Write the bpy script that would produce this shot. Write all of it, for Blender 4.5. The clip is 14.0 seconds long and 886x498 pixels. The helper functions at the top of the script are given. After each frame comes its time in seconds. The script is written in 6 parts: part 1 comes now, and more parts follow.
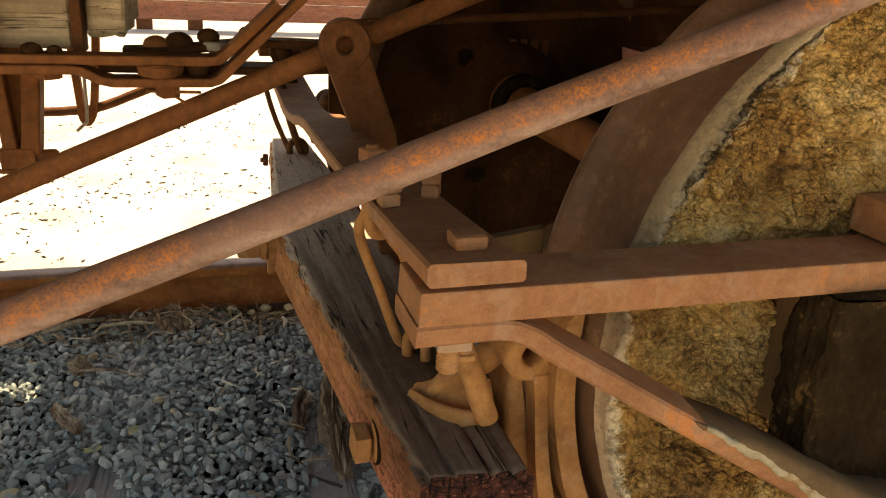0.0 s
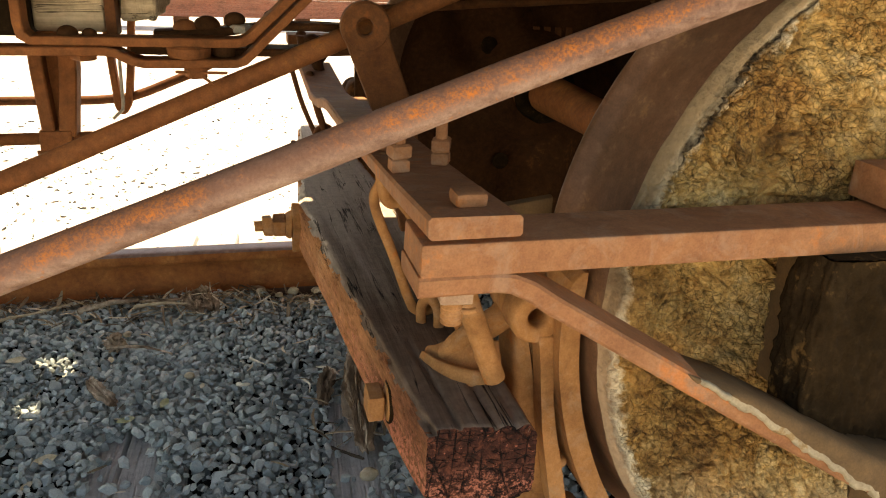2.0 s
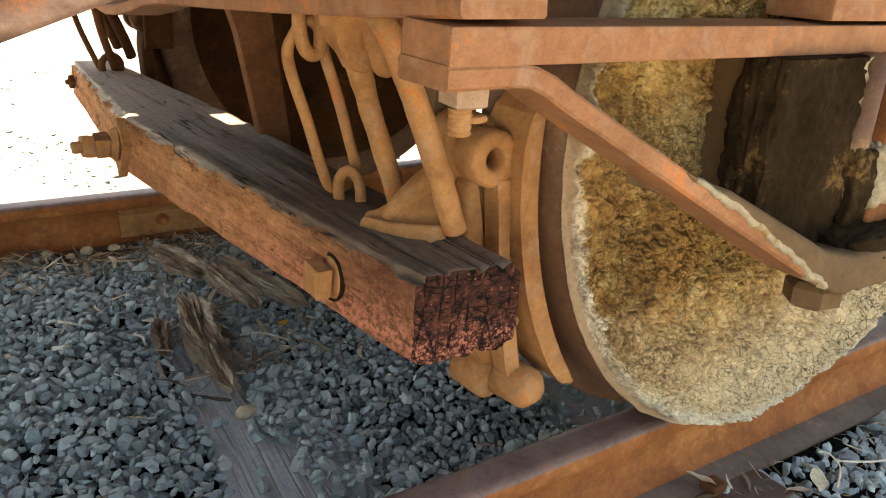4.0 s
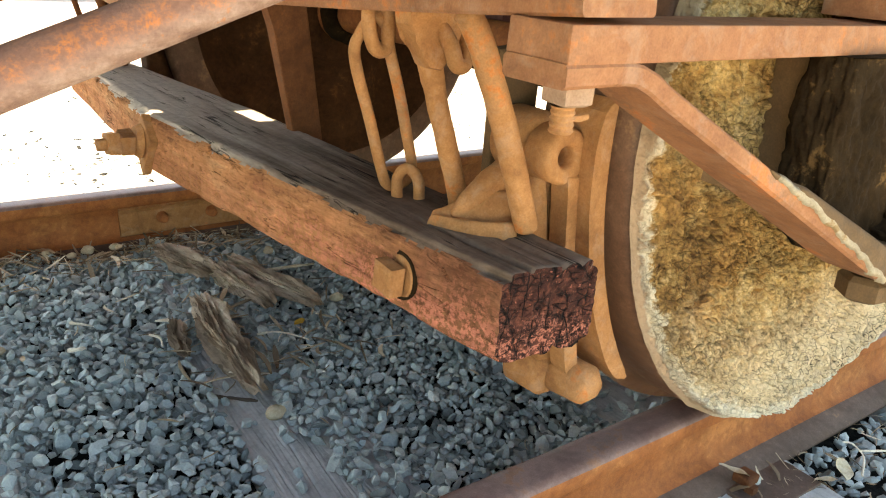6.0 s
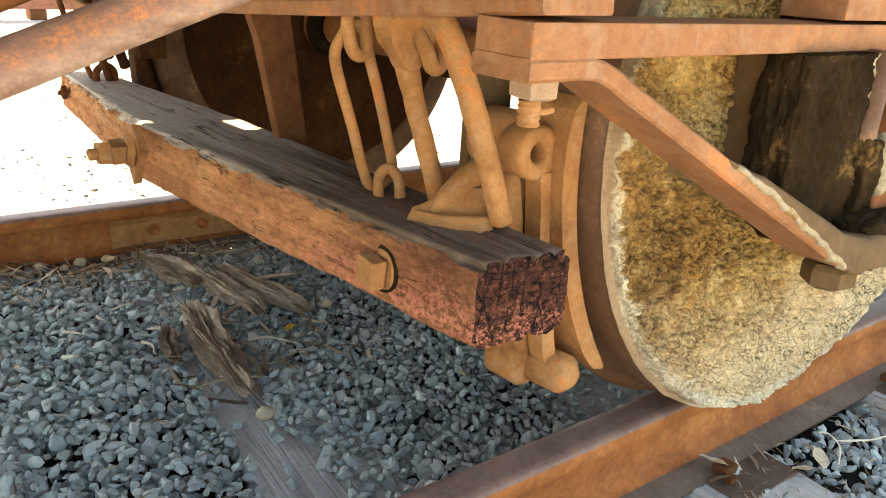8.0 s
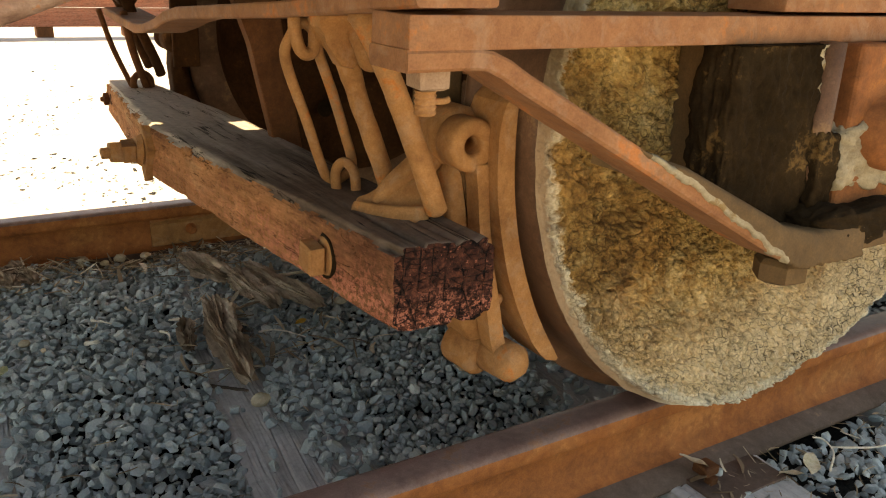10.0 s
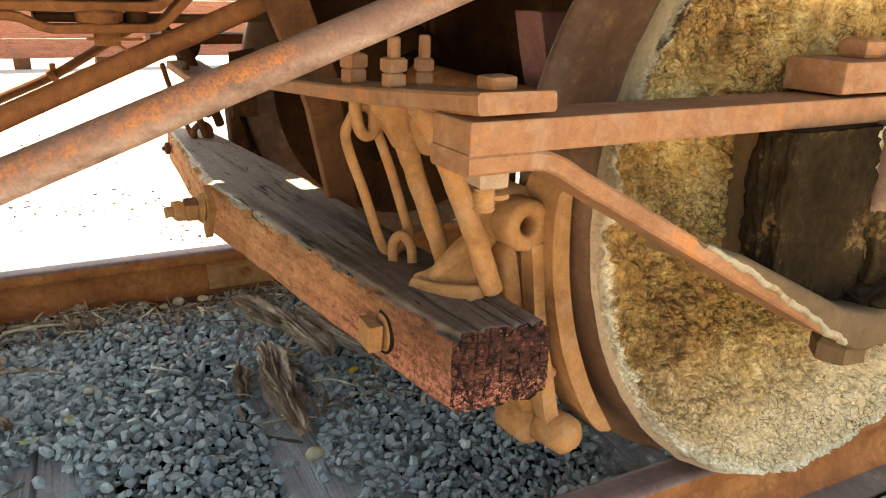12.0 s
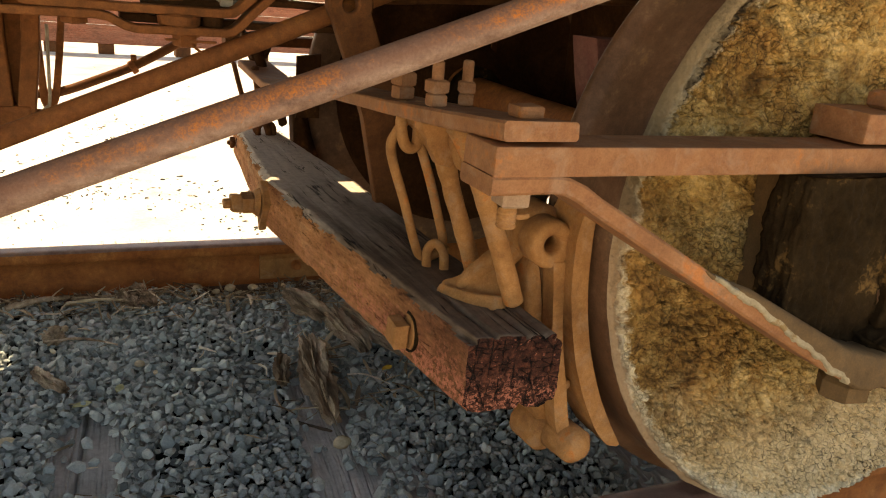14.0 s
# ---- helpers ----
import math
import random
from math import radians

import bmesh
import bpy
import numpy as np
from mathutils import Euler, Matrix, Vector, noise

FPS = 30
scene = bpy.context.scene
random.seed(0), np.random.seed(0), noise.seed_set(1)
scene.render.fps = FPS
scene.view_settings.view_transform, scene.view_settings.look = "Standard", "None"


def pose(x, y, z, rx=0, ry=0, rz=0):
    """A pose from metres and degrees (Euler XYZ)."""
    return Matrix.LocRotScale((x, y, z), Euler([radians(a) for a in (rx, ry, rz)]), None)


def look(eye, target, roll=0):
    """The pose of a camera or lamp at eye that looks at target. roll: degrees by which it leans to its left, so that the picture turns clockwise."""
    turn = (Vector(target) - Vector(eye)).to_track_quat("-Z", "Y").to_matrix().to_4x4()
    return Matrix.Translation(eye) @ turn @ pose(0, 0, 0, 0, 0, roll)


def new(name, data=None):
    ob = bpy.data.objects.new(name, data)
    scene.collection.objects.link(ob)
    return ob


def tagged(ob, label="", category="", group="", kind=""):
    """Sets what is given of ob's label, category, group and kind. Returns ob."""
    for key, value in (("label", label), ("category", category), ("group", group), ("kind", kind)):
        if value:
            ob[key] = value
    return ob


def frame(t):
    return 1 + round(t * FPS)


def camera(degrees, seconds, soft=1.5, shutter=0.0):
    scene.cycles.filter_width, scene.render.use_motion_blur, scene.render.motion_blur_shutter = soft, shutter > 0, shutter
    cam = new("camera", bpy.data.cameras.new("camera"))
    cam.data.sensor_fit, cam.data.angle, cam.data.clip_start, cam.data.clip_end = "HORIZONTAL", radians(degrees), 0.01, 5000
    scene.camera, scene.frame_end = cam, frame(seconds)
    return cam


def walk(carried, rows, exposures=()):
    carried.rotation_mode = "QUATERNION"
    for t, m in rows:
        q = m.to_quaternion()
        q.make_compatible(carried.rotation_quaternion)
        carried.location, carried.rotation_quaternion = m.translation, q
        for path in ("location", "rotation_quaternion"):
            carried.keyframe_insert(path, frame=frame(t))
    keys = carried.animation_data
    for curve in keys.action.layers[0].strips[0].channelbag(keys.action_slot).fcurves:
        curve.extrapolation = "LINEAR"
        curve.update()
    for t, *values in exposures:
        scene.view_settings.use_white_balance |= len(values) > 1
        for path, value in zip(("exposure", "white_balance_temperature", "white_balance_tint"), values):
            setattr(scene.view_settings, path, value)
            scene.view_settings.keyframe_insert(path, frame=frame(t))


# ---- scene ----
cam = camera(57.3, 14.0, soft=1.1)
PATH = [
    (0, (-0.214, -0.832, 0.919), (0.353, 0.949, 0.208), 3.3),
    (0.5, (-0.212, -0.838, 0.919), (0.276, 0.963, 0.2), 2.4),
    (1, (-0.203, -0.851, 0.917), (0.283, 0.954, 0.206), 2.3),
    (1.5, (-0.201, -0.865, 0.904), (0.284, 0.937, 0.185), 2.4),
    (2, (-0.199, -0.891, 0.899), (0.288, 0.91, 0.179), 2.6),
    (2.5, (-0.208, -0.908, 0.859), (0.287, 0.892, 0.141), 3.1),
    (3, (-0.243, -0.89, 0.76), (0.391, 0.871, 0.054), 0.7),
    (3.2, (-0.282, -0.868, 0.722), (0.559, 0.807, 0.025), 2.6),
    (5.3, (-0.516, -0.682, 0.693), (0.637, 0.792, -0.014), 4.3),
    (5.5, (-0.519, -0.684, 0.696), (0.637, 0.791, -0.004), 4.4),
    (6, (-0.521, -0.694, 0.692), (0.636, 0.774, -0.019), 4.5),
    (6.5, (-0.529, -0.7, 0.692), (0.604, 0.79, -0.013), 4.4),
    (7, (-0.546, -0.714, 0.679), (0.598, 0.775, -0.01), 3.5),
    (7.5, (-0.543, -0.731, 0.673), (0.612, 0.751, -0.014), 3.6),
    (8, (-0.537, -0.743, 0.682), (0.641, 0.727, 0.011), 3.7),
    (8.5, (-0.522, -0.758, 0.727), (0.647, 0.726, 0.071), 2.9),
    (8.7, (-0.512, -0.769, 0.714), (0.646, 0.722, 0.053), 2.8),
    (10.8, (-0.376, -0.926, 0.676), (0.552, 0.72, 0.022), 1.7),
    (11, (-0.39, -0.923, 0.69), (0.532, 0.726, 0.032), 1.6),
    (11.5, (-0.421, -0.883, 0.762), (0.495, 0.781, 0.135), 1.3),
    (12, (-0.422, -0.876, 0.757), (0.492, 0.792, 0.141), 1.4),
    (12.5, (-0.396, -0.887, 0.754), (0.498, 0.794, 0.141), 1.6),
    (13, (-0.385, -0.912, 0.748), (0.471, 0.789, 0.135), 2.3),
    (13.5, (-0.407, -0.948, 0.76), (0.397, 0.779, 0.151), 4.3),
    (14, (-0.424, -0.955, 0.783), (0.371, 0.778, 0.18), 5.0),
]
EXPOSURES = [(0.0, 1.2, 12600, 14), (0.5, 1.4, 11400, 13), (2.0, 1.6, 11000, 13), (3.2, 1.6, 10200, 12), (5.3, 2.55, 9000, 6), (6.5, 2.35, 9200, 6), (7.5, 2.35, 9300, 7), (8.0, 2.4, 9700, 7), (8.7, 1.92, 10100, 8), (10.8, 1.40, 12200, 13), (11.5, 1.58, 11800, 12), (12.0, 2.16, 10000, 9), (12.5, 2.2, 9500, 9), (13.5, 1.47, 12000, 14), (14.0, 1.25, 12000, 14)]
walk(cam, [(t, look(e, g, r)) for t, e, g, r in PATH], EXPOSURES)

# ---- world and light ----
world = bpy.data.worlds.new("sky")
scene.world = world
world.use_nodes = True
SUN_EL, SUN_AZ = 69.0, -6.0          # degrees; azimuth from +Y towards +X
wn = world.node_tree.nodes
sky = wn.new("ShaderNodeTexSky")
sky.sky_type = "NISHITA"
sky.sun_disc = False
sky.sun_elevation = radians(SUN_EL)
sky.sun_rotation = radians(SUN_AZ)
wn["Background"].inputs[1].default_value = 0.15
world.node_tree.links.new(sky.outputs[0], wn["Background"].inputs[0])
SUN_DIR = Vector((math.sin(radians(SUN_AZ)) * math.cos(radians(SUN_EL)),
                  math.cos(radians(SUN_AZ)) * math.cos(radians(SUN_EL)), math.sin(radians(SUN_EL))))
sun_data = bpy.data.lights.new("sun", "SUN")
sun_data.energy, sun_data.angle, sun_data.color = 4.2, radians(0.53), (1.0, 0.94, 0.84)
sun = new("sun", sun_data)
sun.matrix_world = look(SUN_DIR * 20, (0, 0, 0))


# ---- materials ----
def mat_base(name, rough=0.8, metal=0.0):
    m = bpy.data.materials.new(name)
    m.use_nodes = True
    nt = m.node_tree
    bsdf = nt.nodes["Principled BSDF"]
    bsdf.inputs["Roughness"].default_value = rough
    bsdf.inputs["Metallic"].default_value = metal
    bsdf.inputs["Specular IOR Level"].default_value = 0.22
    return m, nt, bsdf


def coords(nt, scale=(1, 1, 1), rot=(0, 0, 0)):
    tc = nt.nodes.new("ShaderNodeTexCoord")
    mp = nt.nodes.new("ShaderNodeMapping")
    mp.inputs["Scale"].default_value = scale
    mp.inputs["Rotation"].default_value = rot
    nt.links.new(tc.outputs["Object"], mp.inputs["Vector"])
    return mp.outputs[0]


def noise_tex(nt, vec, scale, detail=6, rough=0.6, dist=0.0):
    n = nt.nodes.new("ShaderNodeTexNoise")
    n.inputs["Scale"].default_value = scale
    n.inputs["Detail"].default_value = detail
    n.inputs["Roughness"].default_value = rough
    n.inputs["Distortion"].default_value = dist
    nt.links.new(vec, n.inputs["Vector"])
    return n.outputs["Fac"]


def voronoi_edge(nt, vec, scale, rand=1.0):
    n = nt.nodes.new("ShaderNodeTexVoronoi")
    n.feature = "DISTANCE_TO_EDGE"
    n.inputs["Scale"].default_value = scale
    n.inputs["Randomness"].default_value = rand
    nt.links.new(vec, n.inputs["Vector"])
    return n.outputs["Distance"]


def ramp(nt, fac, stops):
    r = nt.nodes.new("ShaderNodeValToRGB")
    el = r.color_ramp.elements
    while len(el) < len(stops):
        el.new(0.5)
    for e, (p, c) in zip(el, stops):
        e.position = p
        e.color = (*c, 1) if not isinstance(c, (int, float)) else (c, c, c, 1)
    nt.links.new(fac, r.inputs[0])
    return r.outputs[0]


def mixc(nt, fac, a, b, mode="MIX"):
    n = nt.nodes.new("ShaderNodeMix")
    n.data_type = "RGBA"
    n.blend_type = mode
    for sock, v in ((n.inputs[0], fac), (n.inputs[6], a), (n.inputs[7], b)):
        if isinstance(v, (int, float)):
            sock.default_value = v
        elif isinstance(v, tuple):
            sock.default_value = (*v, 1)
        else:
            nt.links.new(v, sock)
    return n.outputs[2]


def mathn(nt, op, a, b=0.0):
    n = nt.nodes.new("ShaderNodeMath")
    n.operation = op
    for sock, v in ((n.inputs[0], a), (n.inputs[1], b)):
        if isinstance(v, (int, float)):
            sock.default_value = v
        else:
            nt.links.new(v, sock)
    return n.outputs[0]


def bump(nt, bsdf, height, strength=0.4, dist=0.004, prev=None):
    b = nt.nodes.new("ShaderNodeBump")
    b.inputs["Strength"].default_value = strength
    b.inputs["Distance"].default_value = dist
    nt.links.new(height, b.inputs["Height"])
    if prev is not None:
        nt.links.new(prev, b.inputs["Normal"])
    nt.links.new(b.outputs[0], bsdf.inputs["Normal"])
    return b.outputs[0]


def rusty(name, dark, mid, light, accent=None, rough=0.85, acc_at=0.62, pit=0.5, big=9.0, spec=0.22, dust=0.0):
    """Rusted or faded painted iron: two scales of tone, flecks of an accent colour, pitted relief."""
    m, nt, bs = mat_base(name, rough)
    bs.inputs["Specular IOR Level"].default_value = spec
    v = coords(nt)
    n1 = noise_tex(nt, v, big, 5, 0.6, 0.3)
    n2 = noise_tex(nt, v, 75, 6, 0.65)
    n3 = noise_tex(nt, v, 420, 3, 0.6)
    c = ramp(nt, n1, [(0.3, dark), (0.5, mid), (0.7, light)])
    c2 = ramp(nt, n2, [(0.32, dark), (0.55, mid), (0.75, light)])
    col = mixc(nt, 0.5, c, c2)
    if accent:
        k = ramp(nt, mathn(nt, "MULTIPLY", n1, mathn(nt, "ADD", n2, 0.5)), [(acc_at - 0.1, 0.0), (acc_at, 1.0)])
        col = mixc(nt, k, col, accent)
    col = mixc(nt, 0.3, col, ramp(nt, n3, [(0.3, 0.5), (0.7, 1.3)]), "MULTIPLY")
    col = mixc(nt, 0.5, col, ramp(nt, noise_tex(nt, v, 14, 5, 0.7, 0.6), [(0.32, 0.5), (0.5, 1.0), (0.7, 1.2)]), "MULTIPLY")
    if dust:
        dm = ramp(nt, noise_tex(nt, v, 24, 6, 0.7, 0.8), [(0.52, 0.0), (0.66, dust)])
        col = mixc(nt, dm, col, (0.50, 0.41, 0.32))
    nt.links.new(col, bs.inputs["Base Color"])
    b1 = bump(nt, bs, n2, pit, 0.002)
    bump(nt, bs, n3, pit * 0.7, 0.0006, b1)
    rg = ramp(nt, n2, [(0.3, rough - 0.12), (0.7, min(1.0, rough + 0.1))])
    nt.links.new(rg, bs.inputs["Roughness"])
    return m


M_BAR = rusty("faded_red_iron", (0.228, 0.091, 0.044), (0.34, 0.149, 0.071), (0.405, 0.213, 0.118), (0.48, 0.170, 0.062), 0.8, 0.70, 0.5, 9.0, dust=0.16)
M_OCHRE = rusty("ochre_rust", (0.26, 0.108, 0.040), (0.41, 0.192, 0.076), (0.52, 0.285, 0.138), (0.52, 0.18, 0.055), 0.85, 0.70, 0.6, dust=0.16)
M_BROWN = rusty("dark_brown_rust", (0.070, 0.026, 0.011), (0.155, 0.057, 0.022), (0.22, 0.090, 0.038), (0.25, 0.086, 0.030), 0.85, 0.74)
M_ORANGE = rusty("orange_brown_rust", (0.14, 0.050, 0.019), (0.29, 0.102, 0.038), (0.39, 0.160, 0.064), (0.42, 0.145, 0.042), 0.85, 0.72)
M_MAROON = rusty("faded_maroon_paint", (0.20, 0.075, 0.060), (0.31, 0.125, 0.105), (0.40, 0.20, 0.17), None, 0.75, 0.7, 0.3)
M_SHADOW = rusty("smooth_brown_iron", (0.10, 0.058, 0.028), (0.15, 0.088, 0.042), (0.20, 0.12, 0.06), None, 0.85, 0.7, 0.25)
M_FOOT = rusty("dusty_rail_foot", (0.085, 0.056, 0.043), (0.140, 0.095, 0.074), (0.20, 0.143, 0.115), (0.30, 0.17, 0.10), 0.85, 0.74, 0.3)
M_RAIL = rusty("rail_rust", (0.21, 0.070, 0.026), (0.39, 0.132, 0.044), (0.51, 0.205, 0.076), (0.50, 0.20, 0.07), 0.85, 0.72)
M_TREAD = rusty("worn_tread_steel", (0.10, 0.048, 0.027), (0.17, 0.084, 0.048), (0.27, 0.155, 0.098), (0.30, 0.16, 0.08), 0.5, 0.72, 0.3)
M_HEADTOP = rusty("rail_running_face", (0.15, 0.085, 0.070), (0.23, 0.14, 0.12), (0.33, 0.23, 0.20), (0.28, 0.15, 0.10), 0.45, 0.72, 0.3)
M_ZINC = rusty("dusty_grey_iron", (0.27, 0.23, 0.18), (0.44, 0.38, 0.31), (0.56, 0.50, 0.43), (0.35, 0.22, 0.13), 0.8, 0.72)
M_GREASE = rusty("dried_black_grease", (0.012, 0.007, 0.003), (0.027, 0.016, 0.008), (0.062, 0.038, 0.018), (0.15, 0.085, 0.034), 0.9, 0.74, 1.0, spec=0.05)
# Darker twin of M_BROWN: the shade under the car is in the colour.
M_SHADE_IRON = rusty("oily_grime_on_iron", (0.030, 0.012, 0.006), (0.072, 0.030, 0.013), (0.125, 0.056, 0.025), (0.16, 0.066, 0.025), 0.85, 0.74, 0.7, 6.0, spec=0.08)
M_DUSTY = rusty("dusty_pink_iron", (0.27, 0.155, 0.098), (0.39, 0.25, 0.17), (0.47, 0.335, 0.245), None)
M_PALE = rusty("pale_scale_crust", (0.20, 0.15, 0.09), (0.38, 0.31, 0.21), (0.52, 0.45, 0.33), (0.30, 0.20, 0.10), 0.9, 0.70, 1.0, 30.0)


def pipe_mat():
    """Dusty grey-brown pipe, darker on its upper half, with a ragged band of bright rust along its upper side."""
    m, nt, bs = mat_base("rusted_pipe", 0.75)
    v = coords(nt)
    along = coords(nt, (6, 40, 40), (0, radians(21.1), 0))
    n1 = noise_tex(nt, along, 1.0, 5, 0.65, 0.4)
    n2 = noise_tex(nt, v, 90, 6, 0.7)
    n3 = noise_tex(nt, v, 380, 4, 0.65)
    n4 = noise_tex(nt, v, 5, 4, 0.6)
    mx = mathn(nt, "ADD", mathn(nt, "MULTIPLY", n1, 0.55), mathn(nt, "MULTIPLY", n2, 0.45))
    col = ramp(nt, mx, [(0.36, (0.150, 0.082, 0.060)), (0.5, (0.265, 0.160, 0.120)), (0.64, (0.380, 0.260, 0.205))])
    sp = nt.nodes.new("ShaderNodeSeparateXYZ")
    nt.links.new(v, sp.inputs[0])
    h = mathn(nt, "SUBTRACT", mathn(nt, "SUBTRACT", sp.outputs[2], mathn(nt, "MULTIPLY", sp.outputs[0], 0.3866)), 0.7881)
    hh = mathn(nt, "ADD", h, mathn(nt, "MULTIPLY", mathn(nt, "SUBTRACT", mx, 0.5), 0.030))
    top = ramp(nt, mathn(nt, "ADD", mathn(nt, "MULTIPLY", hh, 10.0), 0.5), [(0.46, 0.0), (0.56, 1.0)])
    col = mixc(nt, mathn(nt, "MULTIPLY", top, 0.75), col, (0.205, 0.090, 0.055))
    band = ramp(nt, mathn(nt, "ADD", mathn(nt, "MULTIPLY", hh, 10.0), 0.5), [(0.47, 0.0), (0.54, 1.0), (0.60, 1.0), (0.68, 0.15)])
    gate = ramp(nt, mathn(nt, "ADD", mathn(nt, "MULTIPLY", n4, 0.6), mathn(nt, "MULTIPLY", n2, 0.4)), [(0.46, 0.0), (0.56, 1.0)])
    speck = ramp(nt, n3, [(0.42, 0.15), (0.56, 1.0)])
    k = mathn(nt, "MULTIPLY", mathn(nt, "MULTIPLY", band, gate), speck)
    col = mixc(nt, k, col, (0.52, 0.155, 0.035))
    fleck = mathn(nt, "MULTIPLY", ramp(nt, noise_tex(nt, v, 170, 4, 0.6), [(0.62, 0.0), (0.68, 0.8)]), ramp(nt, n4, [(0.4, 0.2), (0.6, 1.0)]))
    col = mixc(nt, fleck, col, (0.44, 0.15, 0.045))
    col = mixc(nt, 0.35, col, ramp(nt, n3, [(0.3, 0.55), (0.7, 1.3)]), "MULTIPLY")
    nt.links.new(col, bs.inputs["Base Color"])
    b = bump(nt, bs, n2, 0.6, 0.002)
    bump(nt, bs, n3, 0.6, 0.0008, b)
    return m


M_PIPE = pipe_mat()


def wood(name, dark, mid, light, paint=None, paint_at=0.5, axis=1, crack=0.5, rough=0.9, near_end=False, streak=0.5, gate_at=0.50, paled=False):
    """Weathered timber with grain along one axis, dark splits and worn paint."""
    m, nt, bs = mat_base(name, rough)
    bs.inputs["Specular IOR Level"].default_value = 0.08
    sc = [26, 26, 26]
    sc[axis] = 1.6
    v = coords(nt, tuple(sc))
    vf = coords(nt, tuple(s * 4 for s in sc))
    vn = coords(nt)
    g = noise_tex(nt, v, 1.0, 8, 0.65, 0.6)
    gf = noise_tex(nt, vf, 1.0, 5, 0.6, 0.2)
    n1 = noise_tex(nt, vn, 7, 5, 0.6)
    n2 = noise_tex(nt, vn, 60, 6, 0.7)
    col = ramp(nt, mathn(nt, "ADD", mathn(nt, "MULTIPLY", g, 0.6), mathn(nt, "MULTIPLY", n1, 0.4)), [(0.34, dark), (0.5, mid), (0.66, light)])
    # Paler towards the far end: weathering, and sky light put into the colour.
    if paled:
        sp = nt.nodes.new("ShaderNodeSeparateXYZ")
        nt.links.new(vn, sp.inputs[0])
        k = ramp(nt, mathn(nt, "ADD", sp.outputs[1], mathn(nt, "MULTIPLY", mathn(nt, "SUBTRACT", g, 0.5), 0.9)), [(0.20, 0.0), (0.80, 0.9)])
        col = mixc(nt, k, col, (0.62, 0.535, 0.455))
    if paint:
        k = ramp(nt, mathn(nt, "ADD", mathn(nt, "MULTIPLY", noise_tex(nt, vn, 130, 5, 0.75), 0.7), mathn(nt, "MULTIPLY", n1, 0.3)), [(paint_at - 0.02, 0.0), (paint_at + 0.04, 0.9)])
        if near_end:
            sp = nt.nodes.new("ShaderNodeSeparateXYZ")
            nt.links.new(vn, sp.inputs[0])
            dk = ramp(nt, mathn(nt, "ADD", sp.outputs[1], mathn(nt, "MULTIPLY", g, 0.5)), [(0.16, 0.8), (0.40, 0.0)])
            col = mixc(nt, dk, col, (0.13, 0.052, 0.030))
            k = mathn(nt, "MULTIPLY", k, ramp(nt, mathn(nt, "ADD", sp.outputs[2], mathn(nt, "MULTIPLY", mathn(nt, "SUBTRACT", n1, 0.5), 0.12)), [(0.315, 1.0), (0.345, 0.12)]))
            k = mathn(nt, "MULTIPLY", k, ramp(nt, mathn(nt, "ADD", sp.outputs[1], mathn(nt, "MULTIPLY", n1, 0.5)), [(0.30, 1.0), (0.62, 0.3)]))
        col = mixc(nt, k, col, paint)
        # short dark ticks and pale raised fibres
        st = [150, 150, 150]
        st[axis] = 45
        tk = noise_tex(nt, coords(nt, tuple(st)), 1.0, 3, 0.55, 0.8)
        col = mixc(nt, 0.6, col, ramp(nt, tk, [(0.33, 0.40), (0.43, 1.0), (0.58, 1.05), (0.68, 1.45)]), "MULTIPLY")
    sc2 = [32, 32, 32]
    sc2[axis] = 0.9
    iso = noise_tex(nt, coords(nt, tuple(sc2)), 1.0, 4, 0.6, 0.15)
    ck = ramp(nt, mathn(nt, "ABSOLUTE", mathn(nt, "SUBTRACT", iso, 0.5)), [(0.003, 0.0), (0.014, 1.0)] if paled else [(0.0015, 0.0), (0.008, 1.0)])
    gate = ramp(nt, noise_tex(nt, vn, 7, 3), [(gate_at, 0.0), (gate_at + 0.12, crack)])
    ckg = mathn(nt, "SUBTRACT", 1.0, mathn(nt, "MULTIPLY", gate, mathn(nt, "SUBTRACT", 1.0, ck)))
    col = mixc(nt, 1.0, col, ramp(nt, ckg, [(0.0, 0.12), (1.0, 1.0)]), "MULTIPLY")
    col = mixc(nt, streak, col, ramp(nt, gf, [(0.3, 0.5), (0.7, 1.3)]), "MULTIPLY")
    nt.links.new(col, bs.inputs["Base Color"])
    col = mixc(nt, 0.45, col, ramp(nt, n2, [(0.32, 0.55), (0.5, 1.0), (0.68, 1.25)]), "MULTIPLY")
    nt.links.new(col, bs.inputs["Base Color"])
    if paint:
        b0 = bump(nt, bs, tk, 0.8, 0.004)
    b1 = bump(nt, bs, g, 0.45 if paled else 0.75, 0.004, b0 if paint else None)
    b1 = bump(nt, bs, n2, 0.5, 0.003, b1)
    b2 = bump(nt, bs, gf, 0.6, 0.002, b1)
    bump(nt, bs, ckg, 0.8, 0.005, b2)
    return m


M_BEAM_TOP = wood("weathered_grey_timber", (0.088, 0.058, 0.041), (0.175, 0.123, 0.092), (0.295, 0.228, 0.180), None, 0.5, 1, 1.0, 0.9, False, 0.15, 0.44, True)
M_BEAM_SIDE = wood("worn_red_timber", (0.24, 0.093, 0.043), (0.45, 0.204, 0.094), (0.62, 0.350, 0.188), (0.54, 0.19, 0.125), 0.490, 1, 0.9, 0.9, True, 0.6)
M_SLEEPER = wood("grey_sleeper_wood", (0.385, 0.385, 0.38), (0.48, 0.48, 0.475), (0.58, 0.58, 0.57), None, 0.5, 1, 0.12, 0.9, False, 0.15)
M_ROT = wood("rotten_wood", (0.085, 0.058, 0.039), (0.36, 0.265, 0.19), (0.74, 0.61, 0.48), None, 0.5, 1, 0.6, 0.95, False, 0.6, 0.46)
